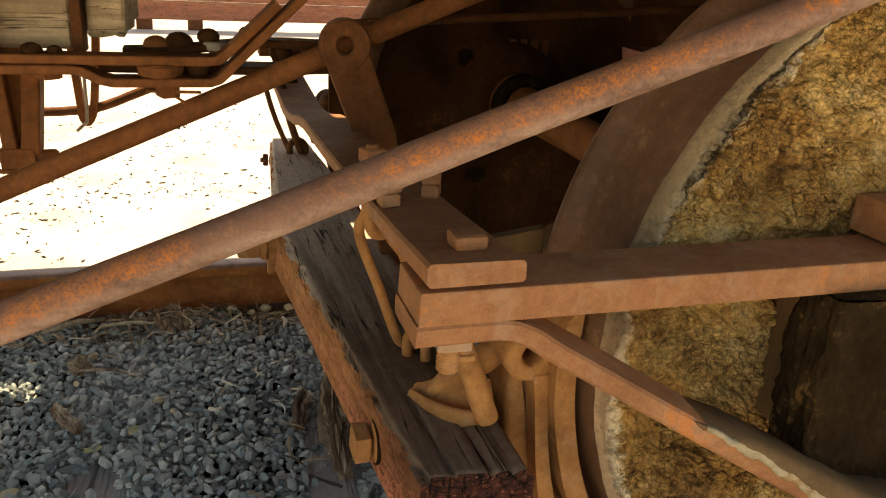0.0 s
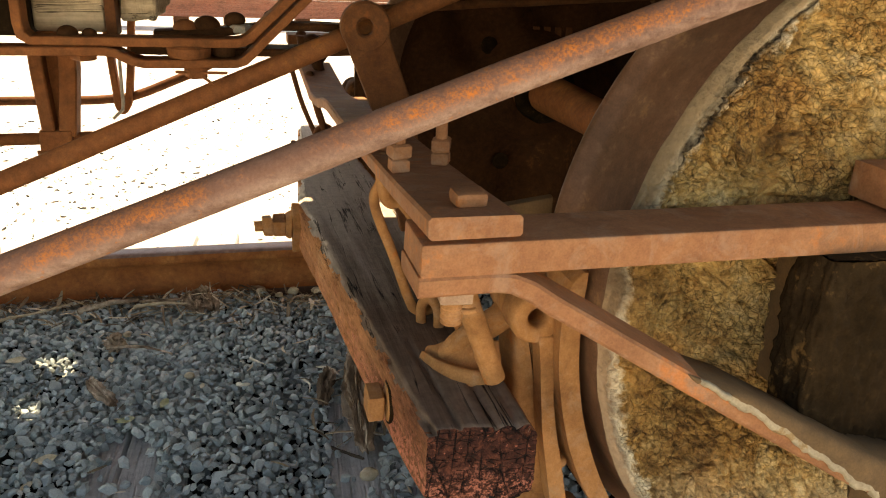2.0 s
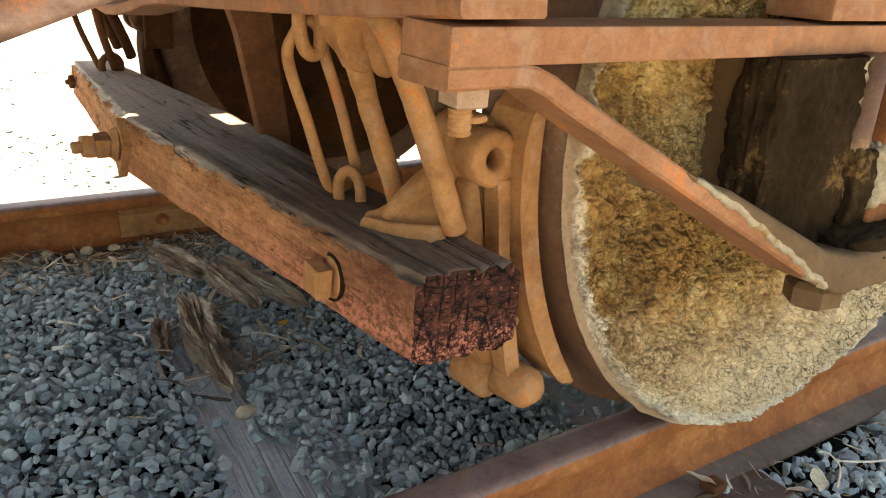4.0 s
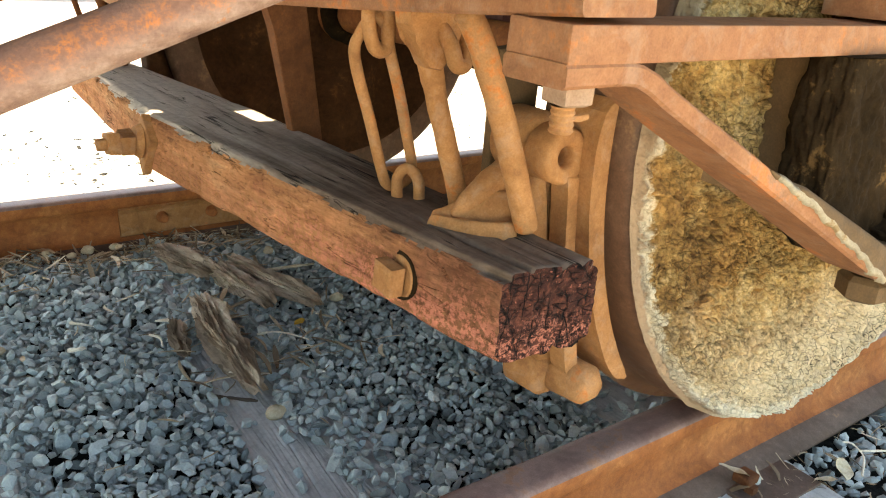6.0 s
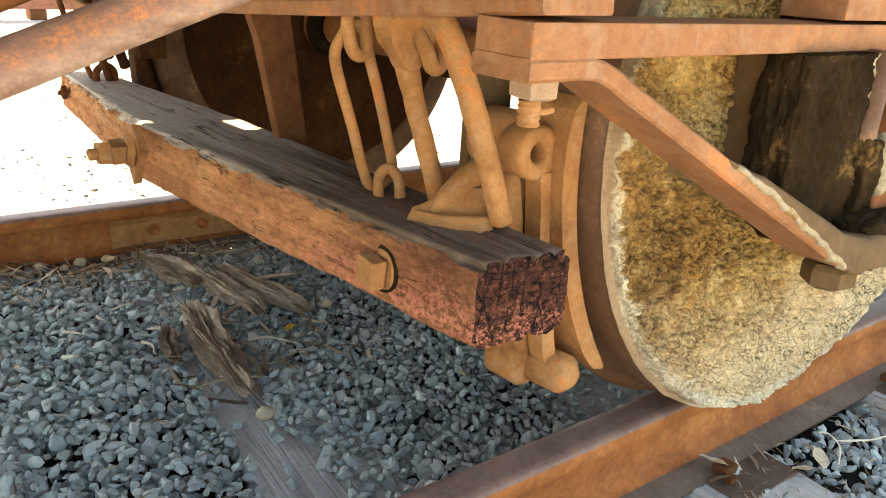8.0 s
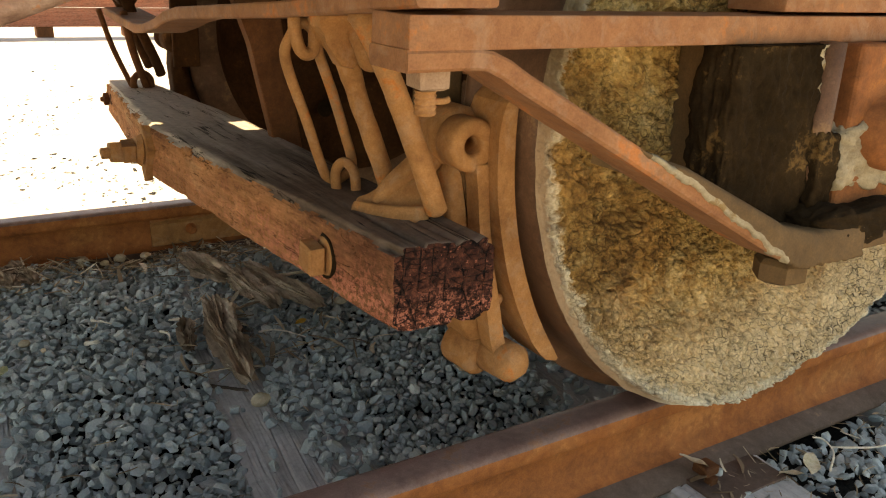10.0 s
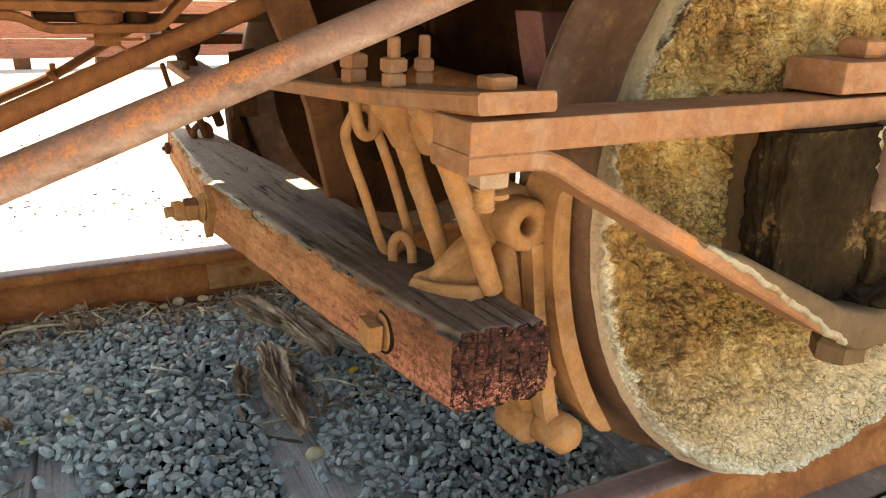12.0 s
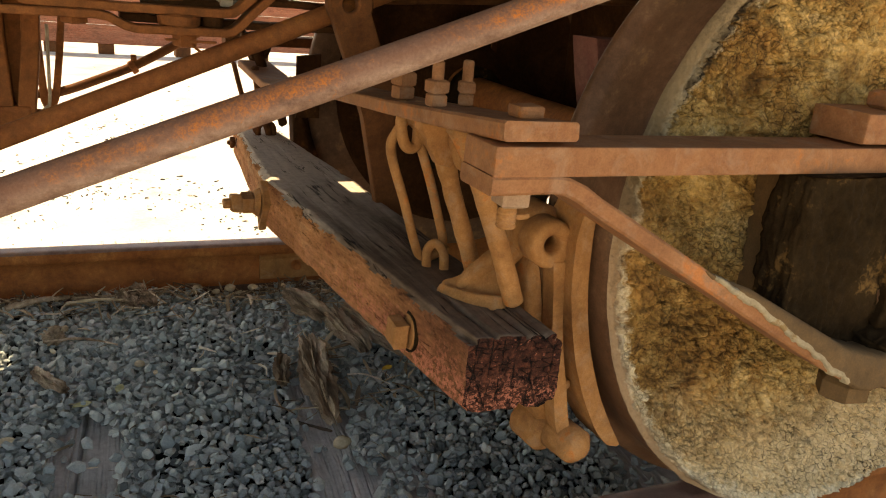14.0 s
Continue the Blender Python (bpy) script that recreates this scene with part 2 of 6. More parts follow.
M_SILL = wood("pale_sill_timber", (0.26, 0.175, 0.105), (0.46, 0.335, 0.215), (0.62, 0.49, 0.34), None, 0.5, 0, 0.9, 0.9, False, 0.6, 0.42)
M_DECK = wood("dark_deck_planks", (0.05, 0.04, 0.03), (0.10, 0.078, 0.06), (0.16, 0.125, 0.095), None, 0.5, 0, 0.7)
M_REDCAR = wood("red_painted_boards", (0.20, 0.09, 0.06), (0.34, 0.15, 0.10), (0.42, 0.22, 0.15), (0.38, 0.13, 0.08), 0.5, 0, 0.6)


def end_grain():
    m, nt, bs = mat_base("charred_end_grain", 0.9)
    vn = coords(nt)
    wob = noise_tex(nt, vn, 60, 3, 0.6)
    iv = voronoi_edge(nt, coords(nt, (38, 3, 9)), 1.0, 1.0)
    ih = voronoi_edge(nt, coords(nt, (60, 3, 130)), 1.0, 1.0)
    cv = ramp(nt, mathn(nt, "ADD", iv, mathn(nt, "MULTIPLY", mathn(nt, "SUBTRACT", wob, 0.5), 0.20)), [(0.0, 0.04), (0.035, 1.0)])
    ch = ramp(nt, mathn(nt, "ADD", ih, mathn(nt, "MULTIPLY", mathn(nt, "SUBTRACT", wob, 0.5), 0.45)), [(0.0, 0.3), (0.06, 1.0)])
    ck = mathn(nt, "MULTIPLY", cv, ch)
    n1 = noise_tex(nt, vn, 95, 7, 0.75)
    n0 = noise_tex(nt, vn, 14, 4, 0.6)
    col = ramp(nt, n1, [(0.32, (0.012, 0.005, 0.004)), (0.5, (0.048, 0.015, 0.010)), (0.68, (0.150, 0.048, 0.028))])
    sep = nt.nodes.new("ShaderNodeSeparateXYZ")
    nt.links.new(vn, sep.inputs[0])
    low = ramp(nt, mathn(nt, "SUBTRACT", mathn(nt, "MULTIPLY", n0, 0.35), mathn(nt, "MULTIPLY", mathn(nt, "SUBTRACT", sep.outputs[2], 0.27), 2.6)), [(0.0, 0.0), (0.16, 1.0)])
    pk = mathn(nt, "MULTIPLY", low, ramp(nt, noise_tex(nt, vn, 210, 5, 0.7), [(0.50, 0.0), (0.57, 1.0)]))
    pk = mathn(nt, "MAXIMUM", pk, ramp(nt, noise_tex(nt, vn, 160, 3, 0.6), [(0.64, 0.0), (0.69, 0.7)]))
    col = mixc(nt, pk, col, (0.46, 0.165, 0.110))
    col = mixc(nt, 1.0, col, ramp(nt, ck, [(0.0, 0.06), (1.0, 1.0)]), "MULTIPLY")
    nt.links.new(col, bs.inputs["Base Color"])
    b = bump(nt, bs, ck, 1.0, 0.006)
    bump(nt, bs, n1, 0.7, 0.004, b)
    return m


M_BEAM_END = end_grain()


def crust_mat():
    m, nt, bs = mat_base("dried_mud_crust", 0.92)
    vn = coords(nt)
    n0 = noise_tex(nt, vn, 7, 5, 0.6, 0.4)
    n1 = noise_tex(nt, vn, 40, 7, 0.68, 0.3)
    n2 = noise_tex(nt, vn, 230, 5, 0.65)
    nd = nt.nodes.new("ShaderNodeTexNoise")
    nd.inputs["Scale"].default_value = 45
    nt.links.new(vn, nd.inputs["Vector"])
    add = nt.nodes.new("ShaderNodeVectorMath")
    add.operation = "MULTIPLY_ADD"
    add.inputs[1].default_value = (0.007, 0.007, 0.007)
    nt.links.new(nd.outputs["Color"], add.inputs[0])
    nt.links.new(vn, add.inputs[2])
    ve = voronoi_edge(nt, add.outputs[0], 135)
    ve2 = voronoi_edge(nt, add.outputs[0], 62)
    dome = nt.nodes.new("ShaderNodeTexVoronoi")
    dome.inputs["Scale"].default_value = 135
    nt.links.new(add.outputs[0], dome.inputs["Vector"])
    g2 = ramp(nt, noise_tex(nt, vn, 26, 4), [(0.44, 0.85), (0.54, 0.0)])
    g2i = ramp(nt, noise_tex(nt, vn, 17, 4), [(0.42, 0.15), (0.55, 1.0)])
    ck = mathn(nt, "MULTIPLY", ramp(nt, ve, [(0.0, 0.50), (0.07, 1.0)]), mathn(nt, "MAXIMUM", g2, ramp(nt, ve2, [(0.0, 0.15), (0.06, 1.0)])))
    gate = ramp(nt, noise_tex(nt, vn, 11, 4), [(0.40, 0.30), (0.58, 0.95)])
    col = ramp(nt, mathn(nt, "ADD", mathn(nt, "MULTIPLY", n0, 0.6), mathn(nt, "MULTIPLY", n1, 0.4)),
               [(0.36, (0.20, 0.098, 0.034)), (0.455, (0.41, 0.222, 0.074)), (0.54, (0.57, 0.365, 0.142)), (0.66, (0.72, 0.525, 0.272))])
    col = mixc(nt, 0.8, col, ramp(nt, noise_tex(nt, vn, 4.5, 4, 0.6, 0.6), [(0.40, 0.62), (0.50, 1.0), (0.62, 1.12)]), "MULTIPLY")
    sep = nt.nodes.new("ShaderNodeSeparateXYZ")
    nt.links.new(vn, sep.inputs[0])
    dx = mathn(nt, "SUBTRACT", sep.outputs[0], 0.69)
    dz = mathn(nt, "SUBTRACT", sep.outputs[2], 0.485)
    rr = mathn(nt, "SQRT", mathn(nt, "ADD", mathn(nt, "MULTIPLY", dx, dx), mathn(nt, "MULTIPLY", dz, dz)))
    lown = ramp(nt, mathn(nt, "ADD", mathn(nt, "MULTIPLY", dz, -1.6), mathn(nt, "MULTIPLY", n1, 0.5)), [(0.55, 0.0), (0.85, 0.75)])
    col = mixc(nt, lown, col, (0.74, 0.57, 0.345))
    # platy pale mud low on the face, split by fine cracks whose shade is drawn in the colour
    lr = ramp(nt, mathn(nt, "ADD", mathn(nt, "ADD", mathn(nt, "MULTIPLY", dz, -1.0), mathn(nt, "MULTIPLY", dx, 0.45)), mathn(nt, "MULTIPLY", mathn(nt, "SUBTRACT", n0, 0.5), 0.5)), [(0.20, 0.0), (0.36, 1.0)])
    col = mixc(nt, mathn(nt, "MULTIPLY", lr, 0.7), col, (0.80, 0.64, 0.43))
    plates = mixc(nt, 1.0, col, ramp(nt, ve2, [(0.0, 0.25), (0.045, 1.0)]), "MULTIPLY")
    col = mixc(nt, mathn(nt, "MULTIPLY", lr, g2i), col, plates)
    # pale scale along the broken rim
    edge = mathn(nt, "ADD", rr, mathn(nt, "MULTIPLY", mathn(nt, "SUBTRACT", n1, 0.5), 0.07))
    pale = ramp(nt, edge, [(0.458, 0.0), (0.470, 1.0)])
    pale = mathn(nt, "MULTIPLY", pale, ramp(nt, n0, [(0.36, 0.35), (0.48, 1.0)]))
    col = mixc(nt, pale, col, (0.80, 0.70, 0.52))
    foot = mathn(nt, "MULTIPLY", ramp(nt, edge, [(0.446, 0.0), (0.462, 1.0)]), ramp(nt, mathn(nt, "MULTIPLY", dz, -1.0), [(0.30, 0.0), (0.40, 0.9)]))
    col = mixc(nt, foot, col, (0.82, 0.74, 0.58))
    # bare tan face outside the crust, low on the side of the wheel
    bare = ramp(nt, mathn(nt, "ADD", rr, mathn(nt, "MULTIPLY", mathn(nt, "SUBTRACT", n1, 0.5), 0.03)), [(0.471, 0.0), (0.475, 0.9)])
    bare = mathn(nt, "MULTIPLY", bare, ramp(nt, mathn(nt, "ADD", dx, 0.5), [(0.26, 1.0), (0.36, 0.0)]))
    col = mixc(nt, bare, col, (0.33, 0.205, 0.12))
    # grey bare scale on the upper rim, outside the long crack
    up = mathn(nt, "MULTIPLY", ramp(nt, mathn(nt, "ADD", rr, mathn(nt, "MULTIPLY", mathn(nt, "SUBTRACT", n1, 0.5), 0.02)), [(0.466, 0.0), (0.470, 1.0)]), ramp(nt, dz, [(0.0, 0.0), (0.12, 0.85)]))
    col = mixc(nt, up, col, (0.25, 0.18, 0.105))
    gate = mathn(nt, "MULTIPLY", gate, mathn(nt, "SUBTRACT", 1.0, mathn(nt, "MAXIMUM", up, bare)))
    # Other crack lines are darkened in the colour for the shade inside them.
    col = mixc(nt, gate, col, mixc(nt, 1.0, col, ramp(nt, ck, [(0.0, 0.25), (1.0, 1.0)]), "MULTIPLY"))
    n15 = noise_tex(nt, vn, 120, 5, 0.6, 0.0)
    calm = mathn(nt, "SUBTRACT", 1.0, mathn(nt, "MULTIPLY", mathn(nt, "MAXIMUM", lr, mathn(nt, "MAXIMUM", pale, foot)), 0.75))
    col = mixc(nt, mathn(nt, "MULTIPLY", calm, 0.65), col, ramp(nt, n15, [(0.36, 0.36), (0.46, 0.95), (0.66, 1.25)]), "MULTIPLY")
    # Long crack under the upper rim: the dark of its depth is painted.
    lw = mathn(nt, "ABSOLUTE", mathn(nt, "SUBTRACT", mathn(nt, "ADD", rr, mathn(nt, "MULTIPLY", mathn(nt, "SUBTRACT", noise_tex(nt, vn, 16, 4), 0.5), 0.030)), 0.466))
    lk = mathn(nt, "MULTIPLY", ramp(nt, lw, [(0.0008, 1.0), (0.0022, 0.0)]), mathn(nt, "MULTIPLY", ramp(nt, dz, [(0.12, 0.0), (0.20, 1.0)]), ramp(nt, mathn(nt, "ADD", dx, 0.5), [(0.30, 1.0), (0.5, 0.0)])))
    col = mixc(nt, lk, col, (0.035, 0.022, 0.012))
    col = mixc(nt, mathn(nt, "MULTIPLY", calm, 0.5), col, ramp(nt, n2, [(0.3, 0.5), (0.7, 1.35)]), "MULTIPLY")
    nt.links.new(col, bs.inputs["Base Color"])
    b = bump(nt, bs, n2, 0.6, 0.0025)
    b = bump(nt, bs, mathn(nt, "MULTIPLY", mathn(nt, "SUBTRACT", 1.0, dome.outputs["Distance"]), gate), 0.8, 0.005, b)
    b = bump(nt, bs, n15, 0.9, 0.004, b)
    bump(nt, bs, mathn(nt, "MULTIPLY", ck, gate), 0.7, 0.003, b)
    return m


M_CRUST = crust_mat()


def plain_var(name, stops, scale, rough=0.9, bscale=200, bdist=0.002, island=False):
    m, nt, bs = mat_base(name, rough)
    v = coords(nt)
    n1 = noise_tex(nt, v, scale, 6, 0.65)
    n2 = noise_tex(nt, v, bscale, 4, 0.6)
    if island:
        g = nt.nodes.new("ShaderNodeNewGeometry")
        f = mathn(nt, "ADD", mathn(nt, "MULTIPLY", g.outputs["Random Per Island"], 0.75), mathn(nt, "MULTIPLY", n1, 0.25))
    else:
        f = n1
    col = ramp(nt, f, stops)
    col = mixc(nt, 0.4, col, ramp(nt, n2, [(0.3, 0.6), (0.7, 1.25)]), "MULTIPLY")
    nt.links.new(col, bs.inputs["Base Color"])
    bump(nt, bs, n2, 0.5, bdist)
    return m


M_STONE = plain_var("grey_gravel", [(0.05, (0.105, 0.125, 0.126)), (0.22, (0.245, 0.291, 0.294)), (0.42, (0.413, 0.453, 0.438)), (0.55, (0.326, 0.397, 0.408)), (0.70, (0.512, 0.562, 0.538)), (0.80, (0.435, 0.516, 0.523)), (0.90, (0.689, 0.700, 0.638)), (0.97, (0.860, 0.860, 0.777))], 60, 0.8, 300, 0.001, True)
# Bed colour is near-black to carry the shade in the gaps between stones.
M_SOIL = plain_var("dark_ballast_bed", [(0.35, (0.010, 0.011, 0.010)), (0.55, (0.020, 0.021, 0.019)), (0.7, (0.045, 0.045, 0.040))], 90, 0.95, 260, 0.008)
M_DIRT = plain_var("pale_dry_ground", [(0.3, (0.40, 0.37, 0.33)), (0.5, (0.53, 0.50, 0.455)), (0.7, (0.62, 0.59, 0.54))], 3, 0.95, 60, 0.006)
M_CRUMB = plain_var("dark_bark_chips", [(0.1, (0.018, 0.018, 0.018)), (0.5, (0.045, 0.044, 0.041)), (0.9, (0.10, 0.096, 0.088))], 40, 0.9, 200, 0.001, True)
M_CHIP = plain_var("dry_litter", [(0.1, (0.12, 0.085, 0.055)), (0.45, (0.27, 0.20, 0.13)), (0.72, (0.48, 0.38, 0.26)), (0.90, (0.74, 0.66, 0.52))], 40, 0.9, 200, 0.001, True)
M_LEAF_G = plain_var("faded_green_leaf", [(0.3, (0.34, 0.36, 0.17)), (0.6, (0.58, 0.58, 0.36))], 60, 0.8, 220, 0.0008)
M_LEAF = plain_var("dry_leaf", [(0.3, (0.55, 0.44, 0.26)), (0.6, (0.72, 0.64, 0.47))], 60, 0.8, 220, 0.0008)
M_STRAW = plain_var("bleached_straw", [(0.3, (0.56, 0.49, 0.37)), (0.6, (0.78, 0.72, 0.60))], 60, 0.8, 220, 0.0006)
M_TAN = plain_var("tan_pebble", [(0.3, (0.38, 0.30, 0.19)), (0.6, (0.56, 0.47, 0.34))], 40, 0.85, 220, 0.0008)
M_LEAF_Y = plain_var("yellow_leaf", [(0.3, (0.55, 0.30, 0.04)), (0.6, (0.66, 0.42, 0.08))], 60, 0.7, 220, 0.0008)


# ---- mesh helpers ----
def thing(name, at, label, category, group="", kind=""):
    e = new(name)
    e.empty_display_size = 0.05
    e.location = at
    return tagged(e, label, category, group, kind)


WORLD_AT = {}


def part(name, bm, mats, parent=None, label="", smooth=False):
    """Links a bmesh in world coordinates as one mesh, under a thing or part where given."""
    me = bpy.data.meshes.new(name)
    bmesh.ops.recalc_face_normals(bm, faces=bm.faces)
    if smooth:
        for f in bm.faces:
            f.smooth = True
    bm.to_mesh(me)
    bm.free()
    for m in (mats if isinstance(mats, (list, tuple)) else [mats]):
        me.materials.append(m)
    ob = new(name, me)
    if parent is not None:
        ob.parent = parent
        base = WORLD_AT.get(parent.name, Vector(parent.location))
        ob.location = -base
        WORLD_AT[ob.name] = Vector((0, 0, 0))
    else:
        WORLD_AT[ob.name] = Vector((0, 0, 0))
    if label:
        tagged(ob, label)
    return ob


def box(bm, lo, hi, bev=0.003, seg=2, m=None):
    r = bmesh.ops.create_cube(bm, size=1.0)
    c = [(a + b) / 2 for a, b in zip(lo, hi)]
    s = [b - a for a, b in zip(lo, hi)]
    vs = r["verts"]
    for v in vs:
        v.co = Vector((v.co.x * s[0] + c[0], v.co.y * s[1] + c[1], v.co.z * s[2] + c[2]))
    if bev:
        es = list({e for v in vs for e in v.link_edges})
        rb = bmesh.ops.bevel(bm, geom=es, offset=bev, segments=seg, profile=0.6, affect="EDGES")
        vs = list({v for f in rb["faces"] for v in f.verts} | {v for v in vs if v.is_valid})
    if m is not None:
        for v in vs:
            v.co = m @ v.co
    return vs


def cyl(bm, p0, p1, r0, r1=None, seg=20, bev=0.0):
    """A solid of revolution between two points, with rounded rims."""
    p0, p1 = Vector(p0), Vector(p1)
    r1 = r0 if r1 is None else r1
    ax = (p1 - p0)
    L = ax.length
    q = ax.to_track_quat("Z", "Y").to_matrix()
    prof = [(0, 0), (r0 - bev, 0), (r0, bev), (r1, L - bev), (r1 - bev, L), (0, L)] if bev else [(0, 0), (r0, 0), (r1, L), (0, L)]
    rings = []
    for r, z in prof:
        if r == 0:
            rings.append([bm.verts.new(p0 + q @ Vector((0, 0, z)))])
        else:
            rings.append([bm.verts.new(p0 + q @ Vector((r * math.cos(2 * math.pi * k / seg), r * math.sin(2 * math.pi * k / seg), z))) for k in range(seg)])
    for a, b in zip(rings, rings[1:]):
        for k in range(seg):
            j = (k + 1) % seg
            vs = [a[k % len(a)], a[j % len(a)], b[j % len(b)], b[k % len(b)]]
            u = []
            for v in vs:
                if v not in u:
                    u.append(v)
            bm.faces.new(u)


def curve_pts(pts, n=8, closed=False):
    """Catmull-Rom through the points."""
    P = [Vector(p) for p in pts]
    out = []
    N = len(P)
    rng = range(N if closed else N - 1)
    for i in rng:
        if closed:
            a, b, c, d = P[(i - 1) % N], P[i], P[(i + 1) % N], P[(i + 2) % N]
        else:
            a, b, c, d = P[max(i - 1, 0)], P[i], P[i + 1], P[min(i + 2, N - 1)]
        for k in range(n):
            t = k / n
            out.append(0.5 * ((2 * b) + (c - a) * t + (2 * a - 5 * b + 4 * c - d) * t * t + (3 * b - 3 * c + d - a) * t ** 3))
    if not closed:
        out.append(P[-1])
    return out


def tube(bm, pts, r, seg=14, closed=False, taper=None, round_ends=True):
    """A round rod along the points; r may be a number or one per point."""
    P = [Vector(p) for p in pts]
    N = len(P)
    rs = r if isinstance(r, (list, tuple)) else [r] * N
    if round_ends and not closed:
        t0, t1 = (P[0] - P[1]).normalized(), (P[-1] - P[-2]).normalized()
        P = [P[0] + t0 * rs[0] * 0.35] + P + [P[-1] + t1 * rs[-1] * 0.35]
        rs = [rs[0] * 0.6] + list(rs) + [rs[-1] * 0.6]
        N += 2
    tang = []
    for i in range(N):
        a = P[(i - 1) % N] if closed else P[max(i - 1, 0)]
        b = P[(i + 1) % N] if closed else P[min(i + 1, N - 1)]
        tang.append((b - a).normalized())
    up = Vector((0, 0, 1)) if abs(tang[0].z) < 0.9 else Vector((0, 1, 0))
    rings = []
    for i in range(N):
        side = tang[i].cross(up).normalized()
        up = side.cross(tang[i]).normalized()
        rings.append([bm.verts.new(P[i] + (side * math.cos(2 * math.pi * k / seg) + up * math.sin(2 * math.pi * k / seg)) * rs[i]) for k in range(seg)])
    for i in range(N if closed else N - 1):
        a, b = rings[i], rings[(i + 1) % N]
        off = 0
        if closed and i == N - 1:
            off = min(range(seg), key=lambda o: (a[0].co - b[o].co).length)
        for k in range(seg):
            bm.faces.new((a[k], a[(k + 1) % seg], b[(k + 1 + off) % seg], b[(k + off) % seg]))
    if not closed:
        bm.faces.new(rings[0])
        bm.faces.new(list(reversed(rings[-1])))


def flat_bar(bm, pts, width, thick, side, bev=0.003):
    """A bar of rectangular section bent along the points; side: the way of its width."""
    P = [Vector(p) for p in pts]
    side = Vector(side).normalized()
    w, h, e = width / 2, thick / 2, bev
    prof = [(-w + e, -h), (w - e, -h), (w, -h + e), (w, h - e), (w - e, h), (-w + e, h), (-w, h - e), (-w, -h + e)]
    rings = []
    for i, p in enumerate(P):
        t = (P[min(i + 1, len(P) - 1)] - P[max(i - 1, 0)]).normalized()
        if 0 < i < len(P) - 1:
            c = max(0.5, (P[i + 1] - p).normalized().dot(t))
        else:
            c = 1.0
        nrm = t.cross(side).normalized()
        rings.append([bm.verts.new(p + side * a + nrm * (b / c)) for a, b in prof])
    for a, b in zip(rings, rings[1:]):
        for k in range(8):
            bm.faces.new((a[k], a[(k + 1) % 8], b[(k + 1) % 8], b[k]))
    bm.faces.new(list(reversed(rings[0])))
    bm.faces.new(rings[-1])


def prism(bm, outline, axis, lo, hi, bev=0.0, seg=2):
    """A flat outline of (a, b) pairs raised along an axis from lo to hi. x: (y, z), y: (x, z), z: (x, y)."""
    def at(a, b, c):
        return {"x": (c, a, b), "y": (a, c, b), "z": (a, b, c)}[axis]
    v0 = [bm.verts.new(at(a, b, lo)) for a, b in outline]
    v1 = [bm.verts.new(at(a, b, hi)) for a, b in outline]
    n = len(outline)
    fs = [bm.faces.new(v0), bm.faces.new(v1)]
    for k in range(n):
        fs.append(bm.faces.new((v0[k], v0[(k + 1) % n], v1[(k + 1) % n], v1[k])))
    if bev:
        es = list({e for f in fs[:2] for e in f.edges})
        bmesh.ops.bevel(bm, geom=es, offset=bev, segments=seg, profile=0.6, affect="EDGES")


def ring_hole(bm, c, axis_lo, axis_hi, r_out, r_in, seg=28, bev=0.003):
    """A ring with its axis along Y, at (x, z) c."""
    prof = [(r_in, axis_lo + bev), (r_in + bev, axis_lo), (r_out - bev, axis_lo), (r_out, axis_lo + bev),
            (r_out, axis_hi - bev), (r_out - bev, axis_hi), (r_in + bev, axis_hi), (r_in, axis_hi - bev)]
    lathe(bm, c, prof, seg, True)


def lathe(bm, c, prof, seg=64, loop=False):
    """Turns (radius, y) pairs round the Y axis through (x, z) c."""
    rings = [[bm.verts.new((c[0] + r * math.cos(2 * math.pi * k / seg), y, c[1] + r * math.sin(2 * math.pi * k / seg))) for k in range(seg)] for r, y in prof]
    m = len(rings)
    for i in range(m if loop else m - 1):
        a, b = rings[i], rings[(i + 1) % m]
        for k in range(seg):
            bm.faces.new((a[k], a[(k + 1) % seg], b[(k + 1) % seg], b[k]))


def nut(bm, p, ax, size, h, sides=4, turn=0.3, bev=0.0025):
    """A square or six-sided nut on p, raised by h along ax."""
    p, ax = Vector(p), Vector(ax).normalized()
    q = ax.to_track_quat("Z", "Y").to_matrix()
    r = size / 2 / math.cos(math.pi / sides)
    lv = [(r - bev, 0.0), (r, bev), (r, h - bev), (r - bev * 2, h)]
    rings = [[bm.verts.new(p + q @ Vector((rr * math.cos(turn + 2 * math.pi * k / sides), rr * math.sin(turn + 2 * math.pi * k / sides), z))) for k in range(sides)] for rr, z in lv]
    for a, b in zip(rings, rings[1:]):
        for k in range(sides):
            bm.faces.new((a[k], a[(k + 1) % sides], b[(k + 1) % sides], b[k]))
    bm.faces.new(rings[-1])
    bm.faces.new(list(reversed(rings[0])))


def blob(bm, lo, hi, cuts, amp, scale, seed, amp2=0.0):
    """A rounded lump that fills a box, uneven all over."""
    r = bmesh.ops.create_cube(bm, size=2.0)
    bmesh.ops.subdivide_edges(bm, edges=bm.edges, cuts=cuts, use_grid_fill=True)
    for v in bm.verts:
        p = v.co
        q = Vector((p.x ** 10 + p.y ** 10 + p.z ** 10, 0, 0)).x ** (1 / 10)
        p = p / max(q, 0.2)
        v.co = Vector([lerp(a, b, (c + 1) / 2) for a, b, c in zip(lo, hi, p)])
    roughen(bm, amp, scale, seed)
    if amp2:
        for v in bm.verts:
            vd = noise.voronoi(v.co * 75 + Vector((seed, 0, seed)))[0]
            v.co += v.normal * amp2 * (min(1.0, (vd[1] - vd[0]) * 4) - 0.5)


